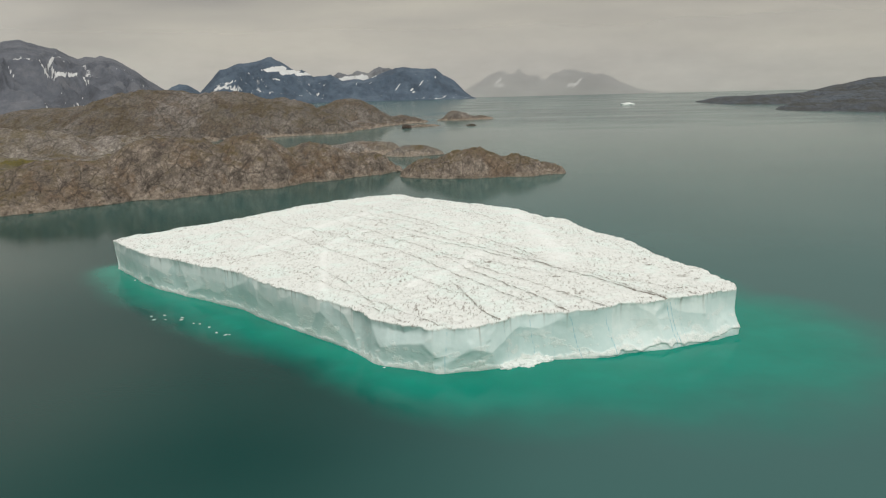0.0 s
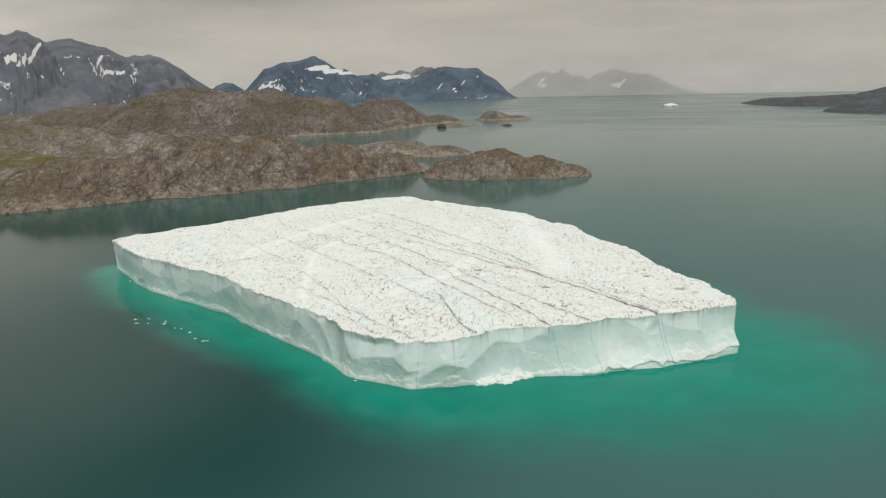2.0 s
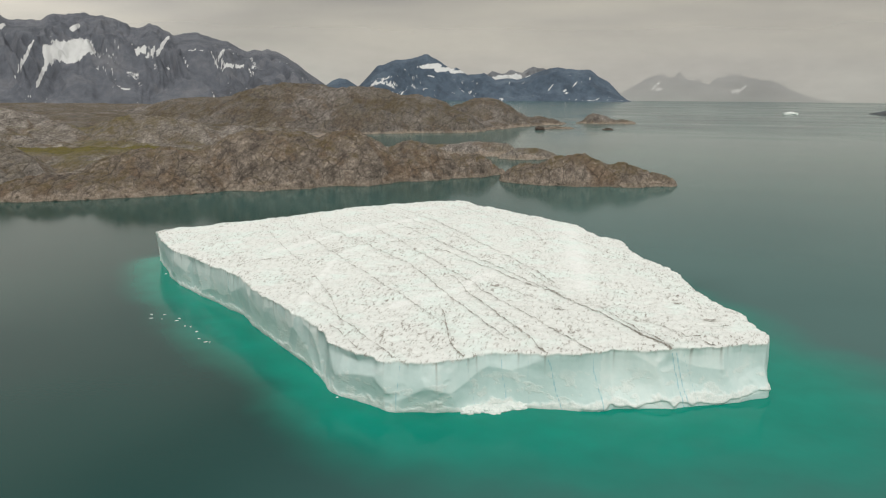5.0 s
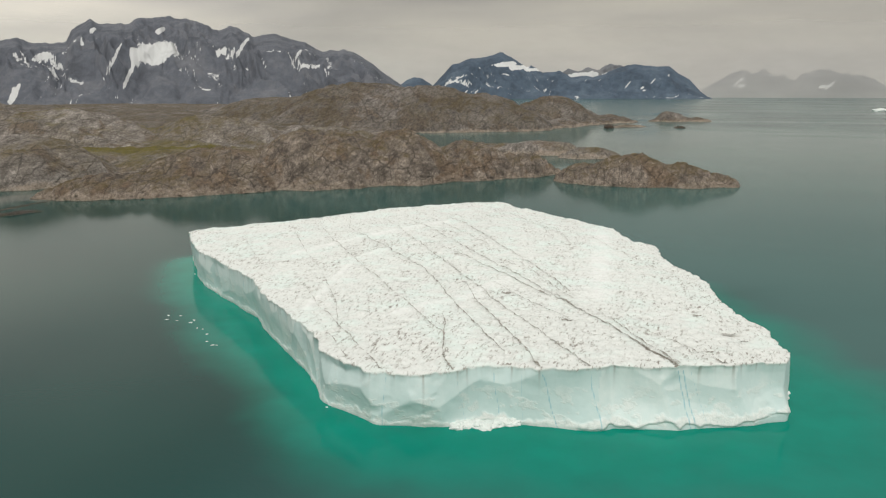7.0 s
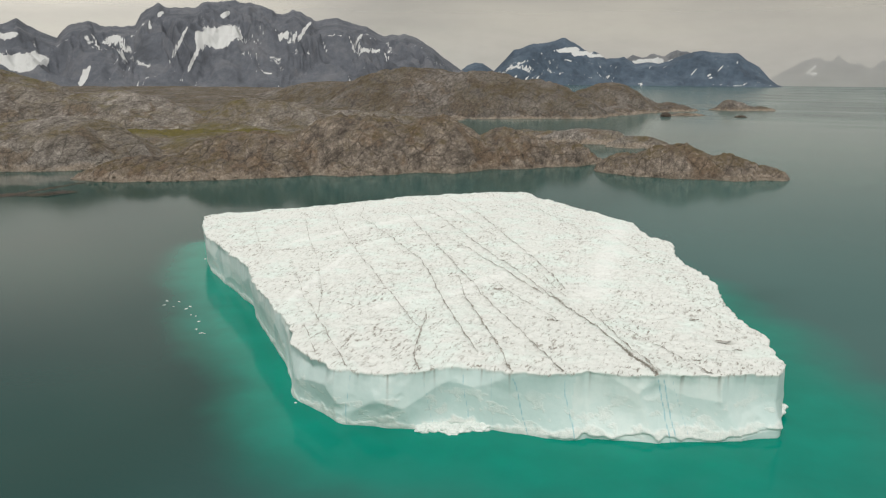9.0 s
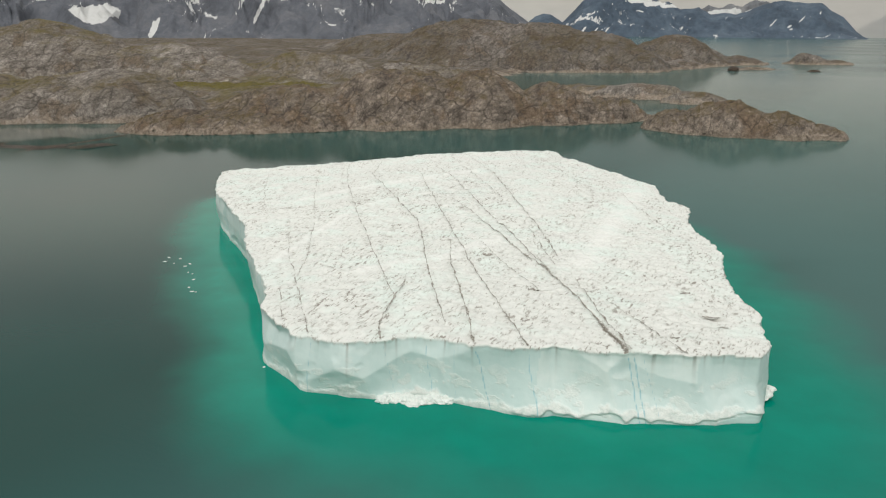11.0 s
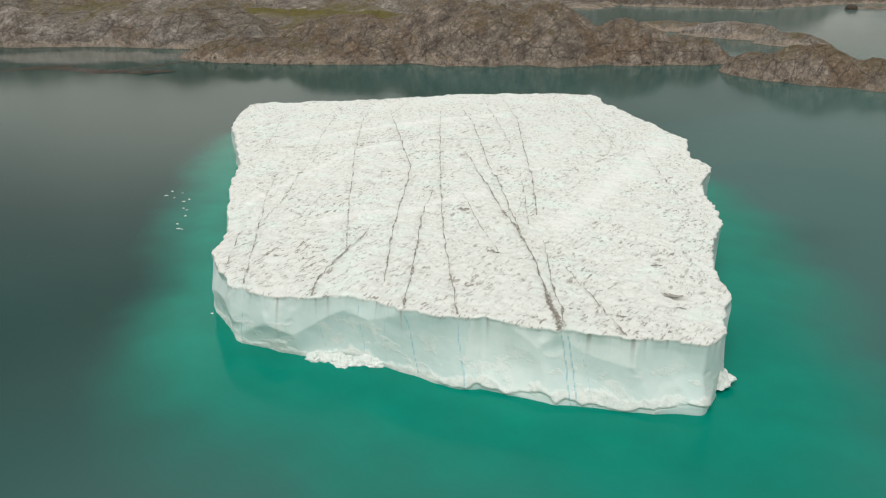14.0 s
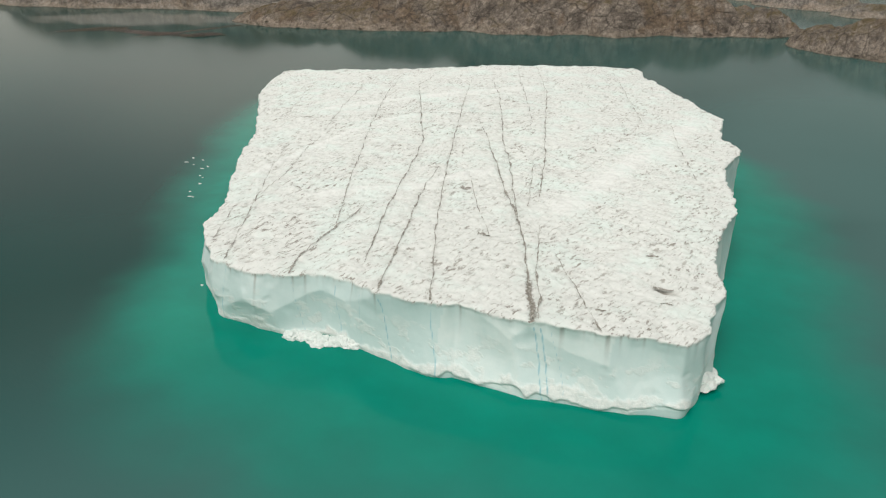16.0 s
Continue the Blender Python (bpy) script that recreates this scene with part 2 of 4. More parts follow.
def make_rock(name, pale, dark, brown, moss, shore=True, scale=1.0, moss_amount=0.5, brown_from=0.49):
    """Ice-worn bedrock: pale and dark patches, brown staining, fissures, moss on the flats and a bleached tide band."""
    m, nt, bsdf, out = material(name)
    co = nt.nodes.new("ShaderNodeTexCoord")
    warp = nt.nodes.new("ShaderNodeTexNoise")
    warp.inputs["Scale"].default_value, warp.inputs["Detail"].default_value = 0.16 / scale, 7
    nt.links.new(co.outputs["Object"], warp.inputs["Vector"])
    shift = nt.nodes.new("ShaderNodeVectorMath")
    shift.operation = "MULTIPLY_ADD"
    shift.inputs[1].default_value = (3.2 * scale, 3.2 * scale, 4.5 * scale)
    nt.links.new(warp.outputs["Color"], shift.inputs[0])
    nt.links.new(co.outputs["Object"], shift.inputs[2])
    warped = shift.outputs[0]
    big = noise_tex(nt, 0.022 / scale, 6, 0.6)
    mid = noise_tex(nt, 0.13 / scale, 9, 0.67, (1.5, 0.5, 1.2, 35))
    stain = noise_tex(nt, 0.07 / scale, 6, 0.6, (1, 1, 0.9))
    fine = noise_tex(nt, 0.8 / scale, 9, 0.78)

    def fissure(size, width):
        v = nt.nodes.new("ShaderNodeTexVoronoi")
        v.feature = "DISTANCE_TO_EDGE"
        v.inputs["Scale"].default_value = size / scale
        mp = nt.nodes.new("ShaderNodeMapping")
        mp.inputs["Scale"].default_value = (1.0, 0.36, 1.0)
        mp.inputs["Rotation"].default_value = (0, 0, 0.7)
        nt.links.new(warped, mp.inputs[0])
        nt.links.new(mp.outputs[0], v.inputs["Vector"])
        return ramp(nt, v.outputs["Distance"], (0.0, 0.0), (width, 1.0))

    cracks = calc(nt, "MULTIPLY", ramp(nt, fissure(0.11, 0.030), (0.0, 0.36), (1.0, 1.0)), ramp(nt, fissure(0.36, 0.035), (0.0, 0.55), (1.0, 1.0)))
    col = ramp(nt, mid, (0.37, dark), (0.50, tuple(0.5 * a + 0.5 * b for a, b in zip(pale, dark))), (0.63, pale))
    col = blend(nt, ramp(nt, stain, (brown_from, 0.0), (brown_from + 0.09, 0.7)), col, brown)
    col = blend(nt, 0.55, col, ramp(nt, fine, (0.34, 0.10), (0.5, 0.5), (0.66, 0.92)), "OVERLAY")
    hatch = noise_tex(nt, 0.30 / scale, 7, 0.7, (2.4, 0.5, 2.2, -38))
    col = blend(nt, 0.4, col, ramp(nt, hatch, (0.38, 0.16), (0.5, 0.5), (0.62, 0.86)), "OVERLAY")
    geo = nt.nodes.new("ShaderNodeNewGeometry")
    sep = nt.nodes.new("ShaderNodeSeparateXYZ")
    nt.links.new(geo.outputs["Normal"], sep.inputs[0])
    pos = nt.nodes.new("ShaderNodeSeparateXYZ")
    nt.links.new(geo.outputs["Position"], pos.inputs[0])
    flat = ramp(nt, sep.outputs["Z"], (0.55, 0.0), (0.88, 1.0))
    cover = calc(nt, "MULTIPLY", flat, ramp(nt, big, (0.49 - 0.16 * moss_amount, 0.0), (0.60 - 0.10 * moss_amount, 1.0)))
    cover = calc(nt, "MULTIPLY", cover, ramp(nt, mid, (0.40, 0.0), (0.56, 0.9)))
    green = ramp(nt, fine, (0.3, tuple(v * 0.55 for v in moss)), (0.7, moss))
    col = blend(nt, cover, col, green)
    grass = attribute(nt, "grass")
    meadow = ramp(nt, fine, (0.3, (0.095, 0.083, 0.014)), (0.7, (0.18, 0.148, 0.030)))
    col = blend(nt, grass, col, meadow)
    col = blend(nt, calc(nt, "SUBTRACT", 1.0, cracks), col, tuple(v * 0.45 for v in dark))
    if shore:
        edge = calc(nt, "ADD", pos.outputs["Z"], calc(nt, "MULTIPLY", calc(nt, "SUBTRACT", mid, 0.5), -11.0))
        band = ramp(nt, calc(nt, "MULTIPLY", edge, 0.2), (0.10, 0.9), (0.38, 0.78), (0.70, 0.0))
        band = calc(nt, "MULTIPLY", band, ramp(nt, noise_tex(nt, 0.11, 6, 0.65), (0.40, 0.25), (0.56, 1.0)))
        light = ramp(nt, fine, (0.34, (0.19, 0.148, 0.11)), (0.50, (0.37, 0.305, 0.245)), (0.66, (0.52, 0.45, 0.375)))
        col = blend(nt, band, col, light)
        col = blend(nt, ramp(nt, pos.outputs["Z"], (0.05, 0.6), (0.30, 0.0)), col, (0.07, 0.055, 0.035))
    nt.links.new(col, bsdf.inputs["Base Color"])
    bsdf.inputs["Roughness"].default_value = 0.9
    height = calc(nt, "ADD", noise_tex(nt, 0.4 / scale, 9, 0.72, (1, 1, 1.3)), calc(nt, "ADD", calc(nt, "MULTIPLY", hatch, 0.9), calc(nt, "MULTIPLY", cracks, 0.5)))
    bump(nt, bsdf, height, 0.95, 1.5 * scale)
    return m


def make_mountain(name, base):
    m, nt, bsdf, out = material(name)
    mid = noise_tex(nt, 0.010, 9, 0.68, (1, 1, 0.35))
    fine = noise_tex(nt, 0.05, 7, 0.68)
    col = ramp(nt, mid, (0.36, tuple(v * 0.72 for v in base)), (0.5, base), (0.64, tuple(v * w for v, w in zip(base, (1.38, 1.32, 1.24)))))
    col = blend(nt, 0.5, col, ramp(nt, fine, (0.28, 0.34), (0.72, 0.68)), "OVERLAY")
    edge = noise_tex(nt, 0.035, 6, 0.65)
    snow = calc(nt, "ADD", attribute(nt, "snow"), calc(nt, "SUBTRACT", calc(nt, "MULTIPLY", edge, 1.2), 0.6))
    nt.links.new(blend(nt, ramp(nt, snow, (0.44, 0.0), (0.56, 1.0)), col, (0.72, 0.74, 0.74)), bsdf.inputs["Base Color"])
    bsdf.inputs["Roughness"].default_value = 0.95
    bump(nt, bsdf, noise_tex(nt, 0.025, 9, 0.7, (1, 1, 0.5)), 0.8, 30.0)
    return m


def make_mist(name, amount, low, high):
    """Thin mist: lets most light through and scatters a little."""
    m = bpy.data.materials.new(name)
    m.use_nodes = True
    nt = m.node_tree
    nt.nodes.clear()
    out = nt.nodes.new("ShaderNodeOutputMaterial")
    clear = nt.nodes.new("ShaderNodeBsdfTransparent")
    a, b = nt.nodes.new("ShaderNodeBsdfDiffuse"), nt.nodes.new("ShaderNodeBsdfTranslucent")
    a.inputs[0].default_value = b.inputs[0].default_value = (1.0, 0.98, 0.95, 1)
    white = nt.nodes.new("ShaderNodeMixShader")
    nt.links.new(a.outputs[0], white.inputs[1])
    nt.links.new(b.outputs[0], white.inputs[2])
    geo = nt.nodes.new("ShaderNodeNewGeometry")
    sep = nt.nodes.new("ShaderNodeSeparateXYZ")
    nt.links.new(geo.outputs["Position"], sep.inputs[0])
    rng = nt.nodes.new("ShaderNodeMapRange")
    rng.interpolation_type = "SMOOTHSTEP"
    rng.inputs["From Min"].default_value, rng.inputs["From Max"].default_value = low, high
    rng.inputs["To Min"].default_value, rng.inputs["To Max"].default_value = amount, 0.0
    nt.links.new(sep.outputs["Z"], rng.inputs["Value"])
    wisps = noise_tex(nt, 0.0022, 4, 0.5, (1, 1, 3))
    fac = calc(nt, "MULTIPLY", rng.outputs[0], ramp(nt, wisps, (0.3, 0.75), (0.7, 1.0)))
    mix = nt.nodes.new("ShaderNodeMixShader")
    nt.links.new(fac, mix.inputs[0])
    nt.links.new(clear.outputs[0], mix.inputs[1])
    nt.links.new(white.outputs[0], mix.inputs[2])
    nt.links.new(mix.outputs[0], out.inputs["Surface"])
    return m


ICE, MUD, WATER = make_ice(), make_mud(), make_water()
ROCK = make_rock("coast_rock", (0.355, 0.325, 0.292), (0.145, 0.128, 0.110), (0.16, 0.12, 0.082), (0.15, 0.115, 0.045), True, 1.0, 0.35, 0.53)
HEAD_ROCK = make_rock("headland_rock", (0.355, 0.302, 0.252), (0.118, 0.097, 0.079), (0.175, 0.120, 0.075), (0.135, 0.100, 0.038), True, 1.0, 1.1, 0.50)
HILL_ROCK = make_rock("hill_rock", (0.275, 0.250, 0.224), (0.112, 0.098, 0.085), (0.13, 0.099, 0.069), (0.12, 0.092, 0.045), True, 1.7, 0.7)
# far shore: rock, stain and moss all shifted blue to paint in distance haze
FAR_ROCK = make_rock("hazed_shore_rock", (0.125, 0.152, 0.185), (0.088, 0.106, 0.132), (0.10, 0.105, 0.11), (0.09, 0.095, 0.085), False, 4.0, 0.8)
DARK_ROCK = make_rock("dark_rock", (0.12, 0.10, 0.085), (0.06, 0.05, 0.042), (0.085, 0.06, 0.042), (0.05, 0.045, 0.02), False)

# ---- the iceberg's plan ----
MID = (-30.0, 172.0)
OUTLINE = [(-13.5, 115.5), (-11.4, 115.8), (-6.3, 116.7), (-2.5, 119.1), (0.3, 121.8), (3.5, 122.6), (8.5, 123.1), (12.5, 124.1), (14.8, 125.4), (17.2, 127.4),
           (20.9, 128.1), (25.5, 129.8), (28.8, 131.4), (32.2, 133.1), (35.3, 135.4), (37.2, 136.5), (39.6, 137.5), (40.2, 140.9), (38.9, 144.5), (37.1, 151.4),
           (33.5, 156.3), (31.2, 160.0), (28.8, 168.0), (26.6, 176.8), (24.5, 180.5), (19.2, 187.5), (16.4, 194.0), (14.2, 206.0), (8.0, 211.0), (5.2, 216.0),
           (1.2, 226.2), (-3.2, 228.0), (-11.0, 235.0), (-18.0, 240.5), (-25.0, 246.2), (-31.0, 250.5), (-36.0, 257.0), (-40.5, 260.5), (-51.0, 248.5), (-60.5, 236.5),
           (-73.0, 220.0), (-83.5, 209.5), (-95.0, 202.5), (-103.0, 198.8), (-107.3, 195.2), (-99.0, 185.6), (-91.0, 177.0), (-84.0, 171.0), (-79.0, 168.0), (-72.0, 162.5),
           (-65.5, 158.0), (-59.0, 153.5), (-53.3, 147.6), (-48.5, 143.0), (-42.4, 138.2), (-36.0, 132.6), (-30.5, 128.3), (-27.2, 125.3), (-24.9, 121.4), (-22.0, 118.8), (-18.5, 117.3)]


def berg_outline(count):
    """The plan of the ice edge, evenly spaced, with its broken small steps."""
    p = np.array(OUTLINE + OUTLINE[:1])
    d = np.r_[0, np.cumsum(np.hypot(*np.diff(p, axis=0).T))]
    s = np.linspace(0, d[-1], count, endpoint=False)
    q = np.stack([np.interp(s, d, p[:, 0]), np.interp(s, d, p[:, 1])], -1)
    for _ in range(2):
        q = 0.5 * q + 0.25 * (np.roll(q, 1, 0) + np.roll(q, -1, 0))
    return q, s, d[-1]


def berg_top(x, y):
    u, v = x / 50, (y - 165) / 50
    return 10.52 - 0.80 * u + 1.46 * v - 1.43 * u * u - 1.23 * v * v - 1.43 * u * v



# ---- the water ----
def build_water():
    n, rings = 420, np.r_[np.arange(0, 150, 1.6), np.geomspace(152, 4850, 90)]
    cx, cy = -15.0, 165.0
    a = np.linspace(0, 2 * np.pi, n, endpoint=False)
    x = cx + rings[:, None] * np.cos(a)
    y = cy + rings[:, None] * np.sin(a)
    px, py = x.ravel(), y.ravel()
    q, _, _ = berg_outline(160)
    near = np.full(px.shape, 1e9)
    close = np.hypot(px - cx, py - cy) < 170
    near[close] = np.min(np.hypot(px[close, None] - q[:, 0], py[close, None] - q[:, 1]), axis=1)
    # glow of the submerged ice: a painted tint that fades away from the outline
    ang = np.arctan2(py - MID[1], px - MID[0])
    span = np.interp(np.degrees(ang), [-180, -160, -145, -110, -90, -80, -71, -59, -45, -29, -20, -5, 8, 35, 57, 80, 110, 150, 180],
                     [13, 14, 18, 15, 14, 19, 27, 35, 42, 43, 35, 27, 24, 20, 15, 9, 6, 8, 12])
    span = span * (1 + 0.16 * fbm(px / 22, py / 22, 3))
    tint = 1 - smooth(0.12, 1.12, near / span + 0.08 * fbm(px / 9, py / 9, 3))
    silt_sheen = np.maximum(np.maximum(smooth(-26, 46, px + 0.6 * (130 - py) + 22 * fbm(px / 90, py / 90, 3)), np.maximum(smooth(0, 45, px), smooth(-70, 0, px) * smooth(175, 225, py))), 0.6 * smooth(220, 330, py))
    # with distance the painted sky sheen takes over from the silt tint
    silt_sheen = np.maximum(0.7 * silt_sheen, smooth(260, 1100, np.hypot(px, py)) * np.clip(0.84 + 0.22 * fbm(px / 260, py / 90, 3), 0.6, 1))
    # the paler water behind the spit
    flats = np.hypot((0.62 * (px + 277) + 0.78 * (py - 248)) / 48, (-0.78 * (px + 277) + 0.62 * (py - 248)) / 20) + 0.4 * fbm(px / 12, py / 12, 3)
    flats = smooth(1.1, 0.8, flats)
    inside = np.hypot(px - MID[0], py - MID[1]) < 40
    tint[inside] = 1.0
    verts = np.stack([px, py, np.zeros_like(px)], -1)
    i, j = np.meshgrid(np.arange(len(rings) - 1), np.arange(n), indexing="ij")
    k = (j + 1) % n
    faces = np.stack([i * n + j, (i + 1) * n + j, (i + 1) * n + k, i * n + k], -1).reshape(-1, 4)
    ob = mesh_object("water", verts, faces, WATER, [("ice_glow", tint), ("silt_sheen", silt_sheen), ("flats", flats)])
    return tagged(ob, "calm grey-green fjord water, turquoise glow of submerged ice painted around the berg", "water", kind="structure")


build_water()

# ---- the iceberg ----
CRACKS = [  # width, dirt, line
    (0.40, 0.9, [(-2.9, 119.4), (-5.9, 123.5), (-7.8, 128.5), (-10.5, 136.3), (-13.0, 141.0)]),
    (0.27, 0.75, [(2.1, 127.0), (-5.8, 137.0), (-13.9, 148.1), (-21.2, 158.7), (-28.0, 167.8), (-36.2, 175.4), (-46.6, 185.7), (-60.8, 199.3), (-70.4, 218.6)]),
    (0.38, 0.9, [(8.5, 123.1), (4.7, 128.9), (-2.6, 139.3), (-8.7, 147.2), (-14.8, 157.6)]),
    (0.26, 0.8, [(14.8, 125.4), (8.9, 132.0), (-1.0, 143.0), (-15.6, 160.8), (-34.7, 184.8), (-56.8, 213.2)]),
    (0.42, 0.95, [(25.7, 129.6), (23.7, 132.4), (18.8, 137.8), (12.7, 144.9), (9.2, 148.4), (3.4, 153.5), (-7.1, 163.6), (-14.1, 170.1), (-20.6, 176.6), (-28.6, 183.6)]),
    (0.32, 0.8, [(9.2, 148.4), (0.7, 157.6), (-10.8, 170.6), (-17.3, 176.8), (-28.2, 189.9), (-40.8, 204.1), (-53.0, 216.2)]),
    (0.27, 0.7, [(4.4, 159.0), (-3.4, 170.6), (-16.3, 188.2), (-34.9, 213.7), (-57.0, 239.0)]),
]
FAINT = [
    (0.32, 0.8, [(26.1, 130.1), (23.1, 134.6), (18.6, 139.6), (14.1, 146.1), (10.6, 150.9)]),
    (0.24, 0.7, [(32.2, 133.1), (26.1, 138.0), (19.9, 142.9), (17.3, 145.2)]),
    (0.20, 0.5, [(-9.4, 132.1), (-22.2, 145.7), (-42.9, 168.6), (-59.4, 187.8), (-71.7, 203.8)]),
    (0.20, 0.5, [(-11.6, 115.9), (-19.2, 123.6), (-36.3, 140.6), (-44.6, 150.3)]),
    (0.15, 0.45, [(-63.4, 159.2), (-58.8, 164.1), (-49.9, 171.2), (-42.1, 179.6), (-22.0, 197.0)]),
    (0.18, 0.45, [(16.5, 183.9), (9.6, 192.9), (-3.7, 211.7)]),
    (0.16, 0.45, [(-5.7, 205.5), (-17.1, 219.9), (-37.1, 245.4)]),
    (0.18, 0.5, [(-20.8, 190.1), (-36.4, 207.9), (-57.0, 231.0)]),
    (0.17, 0.6, [(8.7, 142.9), (0.5, 149.7), (-4.8, 154.8), (-9.9, 159.5)]),
    (0.15, 0.5, [(6.0, 154.1), (0.3, 162.3), (-10.7, 177.5)]),
    (0.16, 0.5, [(-19.1, 119.2), (-29.0, 130.0)]),
    (0.14, 0.35, [(-64.8, 165.6), (-78.0, 180.2), (-84.0, 188.0)]),
    (0.14, 0.4, [(-47.0, 160.5), (-59.8, 176.0), (-77.8, 199.9)]),
    (0.14, 0.4, [(-28.0, 133.0), (-34.0, 143.0), (-45.0, 158.0)]),
]


BANDS = [  # strips of clean raised snow ice
    (1.0, [(-36.5, 137.6), (-37.5, 141.6), (-39.2, 149.4), (-41.7, 160.0), (-43.3, 170.8), (-40.5, 179.5), (-36.0, 187.0)]),
    (2.4, [(10.1, 157.7), (7.0, 174.1), (3.3, 196.8), (-0.9, 219.5)]),
    (1.6, [(-60.0, 172.0), (-52.0, 190.0), (-40.0, 215.0)]),
    (1.5, [(-20.0, 139.0), (-12.0, 150.0), (-8.0, 163.0)]),
]


VEINS = [  # foot of each blue thread in the cliff: place on the edge, drift to the side on the way down, strength
    (-11.6, 115.9, -0.6, 1.0), (-2.9, 119.3, 2.0, 0.85), (1.6, 122.2, 1.2, 0.95), (5.6, 122.9, 0.6, 0.8), (8.5, 123.1, 2.4, 1.05), (14.8, 125.4, 1.0, 1.0),
    (25.5, 129.8, 1.9, 1.1), (26.2, 130.1, 1.9, 1.1), (27.2, 130.6, 2.4, 0.85), (31.5, 132.7, 0.5, 0.7), (-62.0, 155.6, -0.4, 1.0), (-17.5, 117.1, 0.3, 0.75)]
FRONT = (40, 42, 43, 44, 47, 48, 50)  # the seams that run out over the cliff


def wander(line, seed, step=1.6, swing=0.5):
    rnd = random.Random(seed)
    out = []
    for (ax, ay), (bx, by) in zip(line, line[1:]):
        n = max(2, int(math.dist((ax, ay), (bx, by)) / step))
        for k in range(n):
            f = k / n
            w = swing if 0 < k else 0
            out.append((ax + (bx - ax) * f + rnd.uniform(-w, w), ay + (by - ay) * f + rnd.uniform(-w, w)))
    return out + [line[-1]]


def berg_surface(x, y):
    """The upper face without its edge, and how deep its small pits are."""
    z = berg_top(x, y) + 0.35 * fbm(x / 9, y / 9, 3) + 0.22 * fbm(x / 2.2, y / 2.2, 4, 0.6)
    u, v = (x * 0.80 + y * 0.6), (-x * 0.6 + y * 0.80)
    hole = smooth(0.15, 0.6, fbm(u / 2.4 + 3, v / 1.1, 4, 0.62))
    clean = np.zeros_like(x)
    for w, line in BANDS:
        dist, _ = to_segments(x, y, line)
        clean = np.maximum(clean, np.exp(-(dist / w) ** 2))
    return z - 0.20 * hole + 0.25 * clean, hole, clean


def build_crack(width, line, seed, berg, reach):
    """A seam filled with grit: a narrow ragged strip that follows the ice, wider and thinner by turns."""
    (ax, ay), (bx, by) = line[0], line[1]
    far = 3.0 / math.dist(line[0], line[1])
    path = np.array([(ax + (ax - bx) * far, ay + (ay - by) * far)] + wander(line, seed, 2.4, 0.13) if seed in FRONT else wander(line, seed, 2.4, 0.13))
    d = np.r_[0, np.cumsum(np.hypot(*np.diff(path, axis=0).T))]
    t = np.arange(0, d[-1], 0.22)
    p = np.stack([np.interp(t, d, path[:, 0]), np.interp(t, d, path[:, 1])], -1)
    p += 0.20 * np.stack([fbm(t / 4.0 + seed, 0 * t, 4), fbm(t / 4.0, 0 * t + seed, 4)], -1)
    way = np.gradient(p, axis=0)
    way /= np.hypot(way[:, 0], way[:, 1])[:, None]
    side = np.stack([-way[:, 1], way[:, 0]], -1)
    full = width * 0.5 * np.clip(0.6 + 2.0 * fbm(t / 3 + 3 * seed, 0 * t, 4, 0.65), 0.3 if width > 0.165 else 0.01, 2.0) * (0.35 + 0.65 * smooth(1.0, 0.55, t / d[-1]))
    if width > 0.28:
        full = full * (1 + 0.6 * smooth(24, 8, t))
    lw = full * np.clip(1 + 0.7 * fbm(t / 0.5, 0 * t + seed, 2), 0.3, 2)
    rw = full * np.clip(1 + 0.7 * fbm(t / 0.5 + 50, 0 * t + seed, 2), 0.3, 2)
    rows = np.stack([p + side * lw[:, None], p, p - side * rw[:, None]], 1).reshape(-1, 2)
    z, _, _ = berg_surface(rows[:, 0], rows[:, 1])
    z = z + 0.07
    z[1::3] -= 0.02
    n = len(t)
    i = np.arange(n - 1)
    on = np.hypot(rows[:, 0] - MID[0], rows[:, 1] - MID[1]) < 0.996 * reach(rows[:, 0], rows[:, 1])
    on = on.reshape(-1, 3).all(axis=1)
    gap = on[i] & on[i + 1]
    i = i[gap]
    faces = np.concatenate([np.stack([3 * i + k, 3 * i + 3 + k, 3 * i + 4 + k, 3 * i + 1 + k], -1) for k in (0, 1)])
    ob = mesh_object("crack", np.stack([rows[:, 0] - MID[0], rows[:, 1] - MID[1], z], -1), faces, MUD)
    return part("crack", ob, berg, "dark seam filled with brown grit")


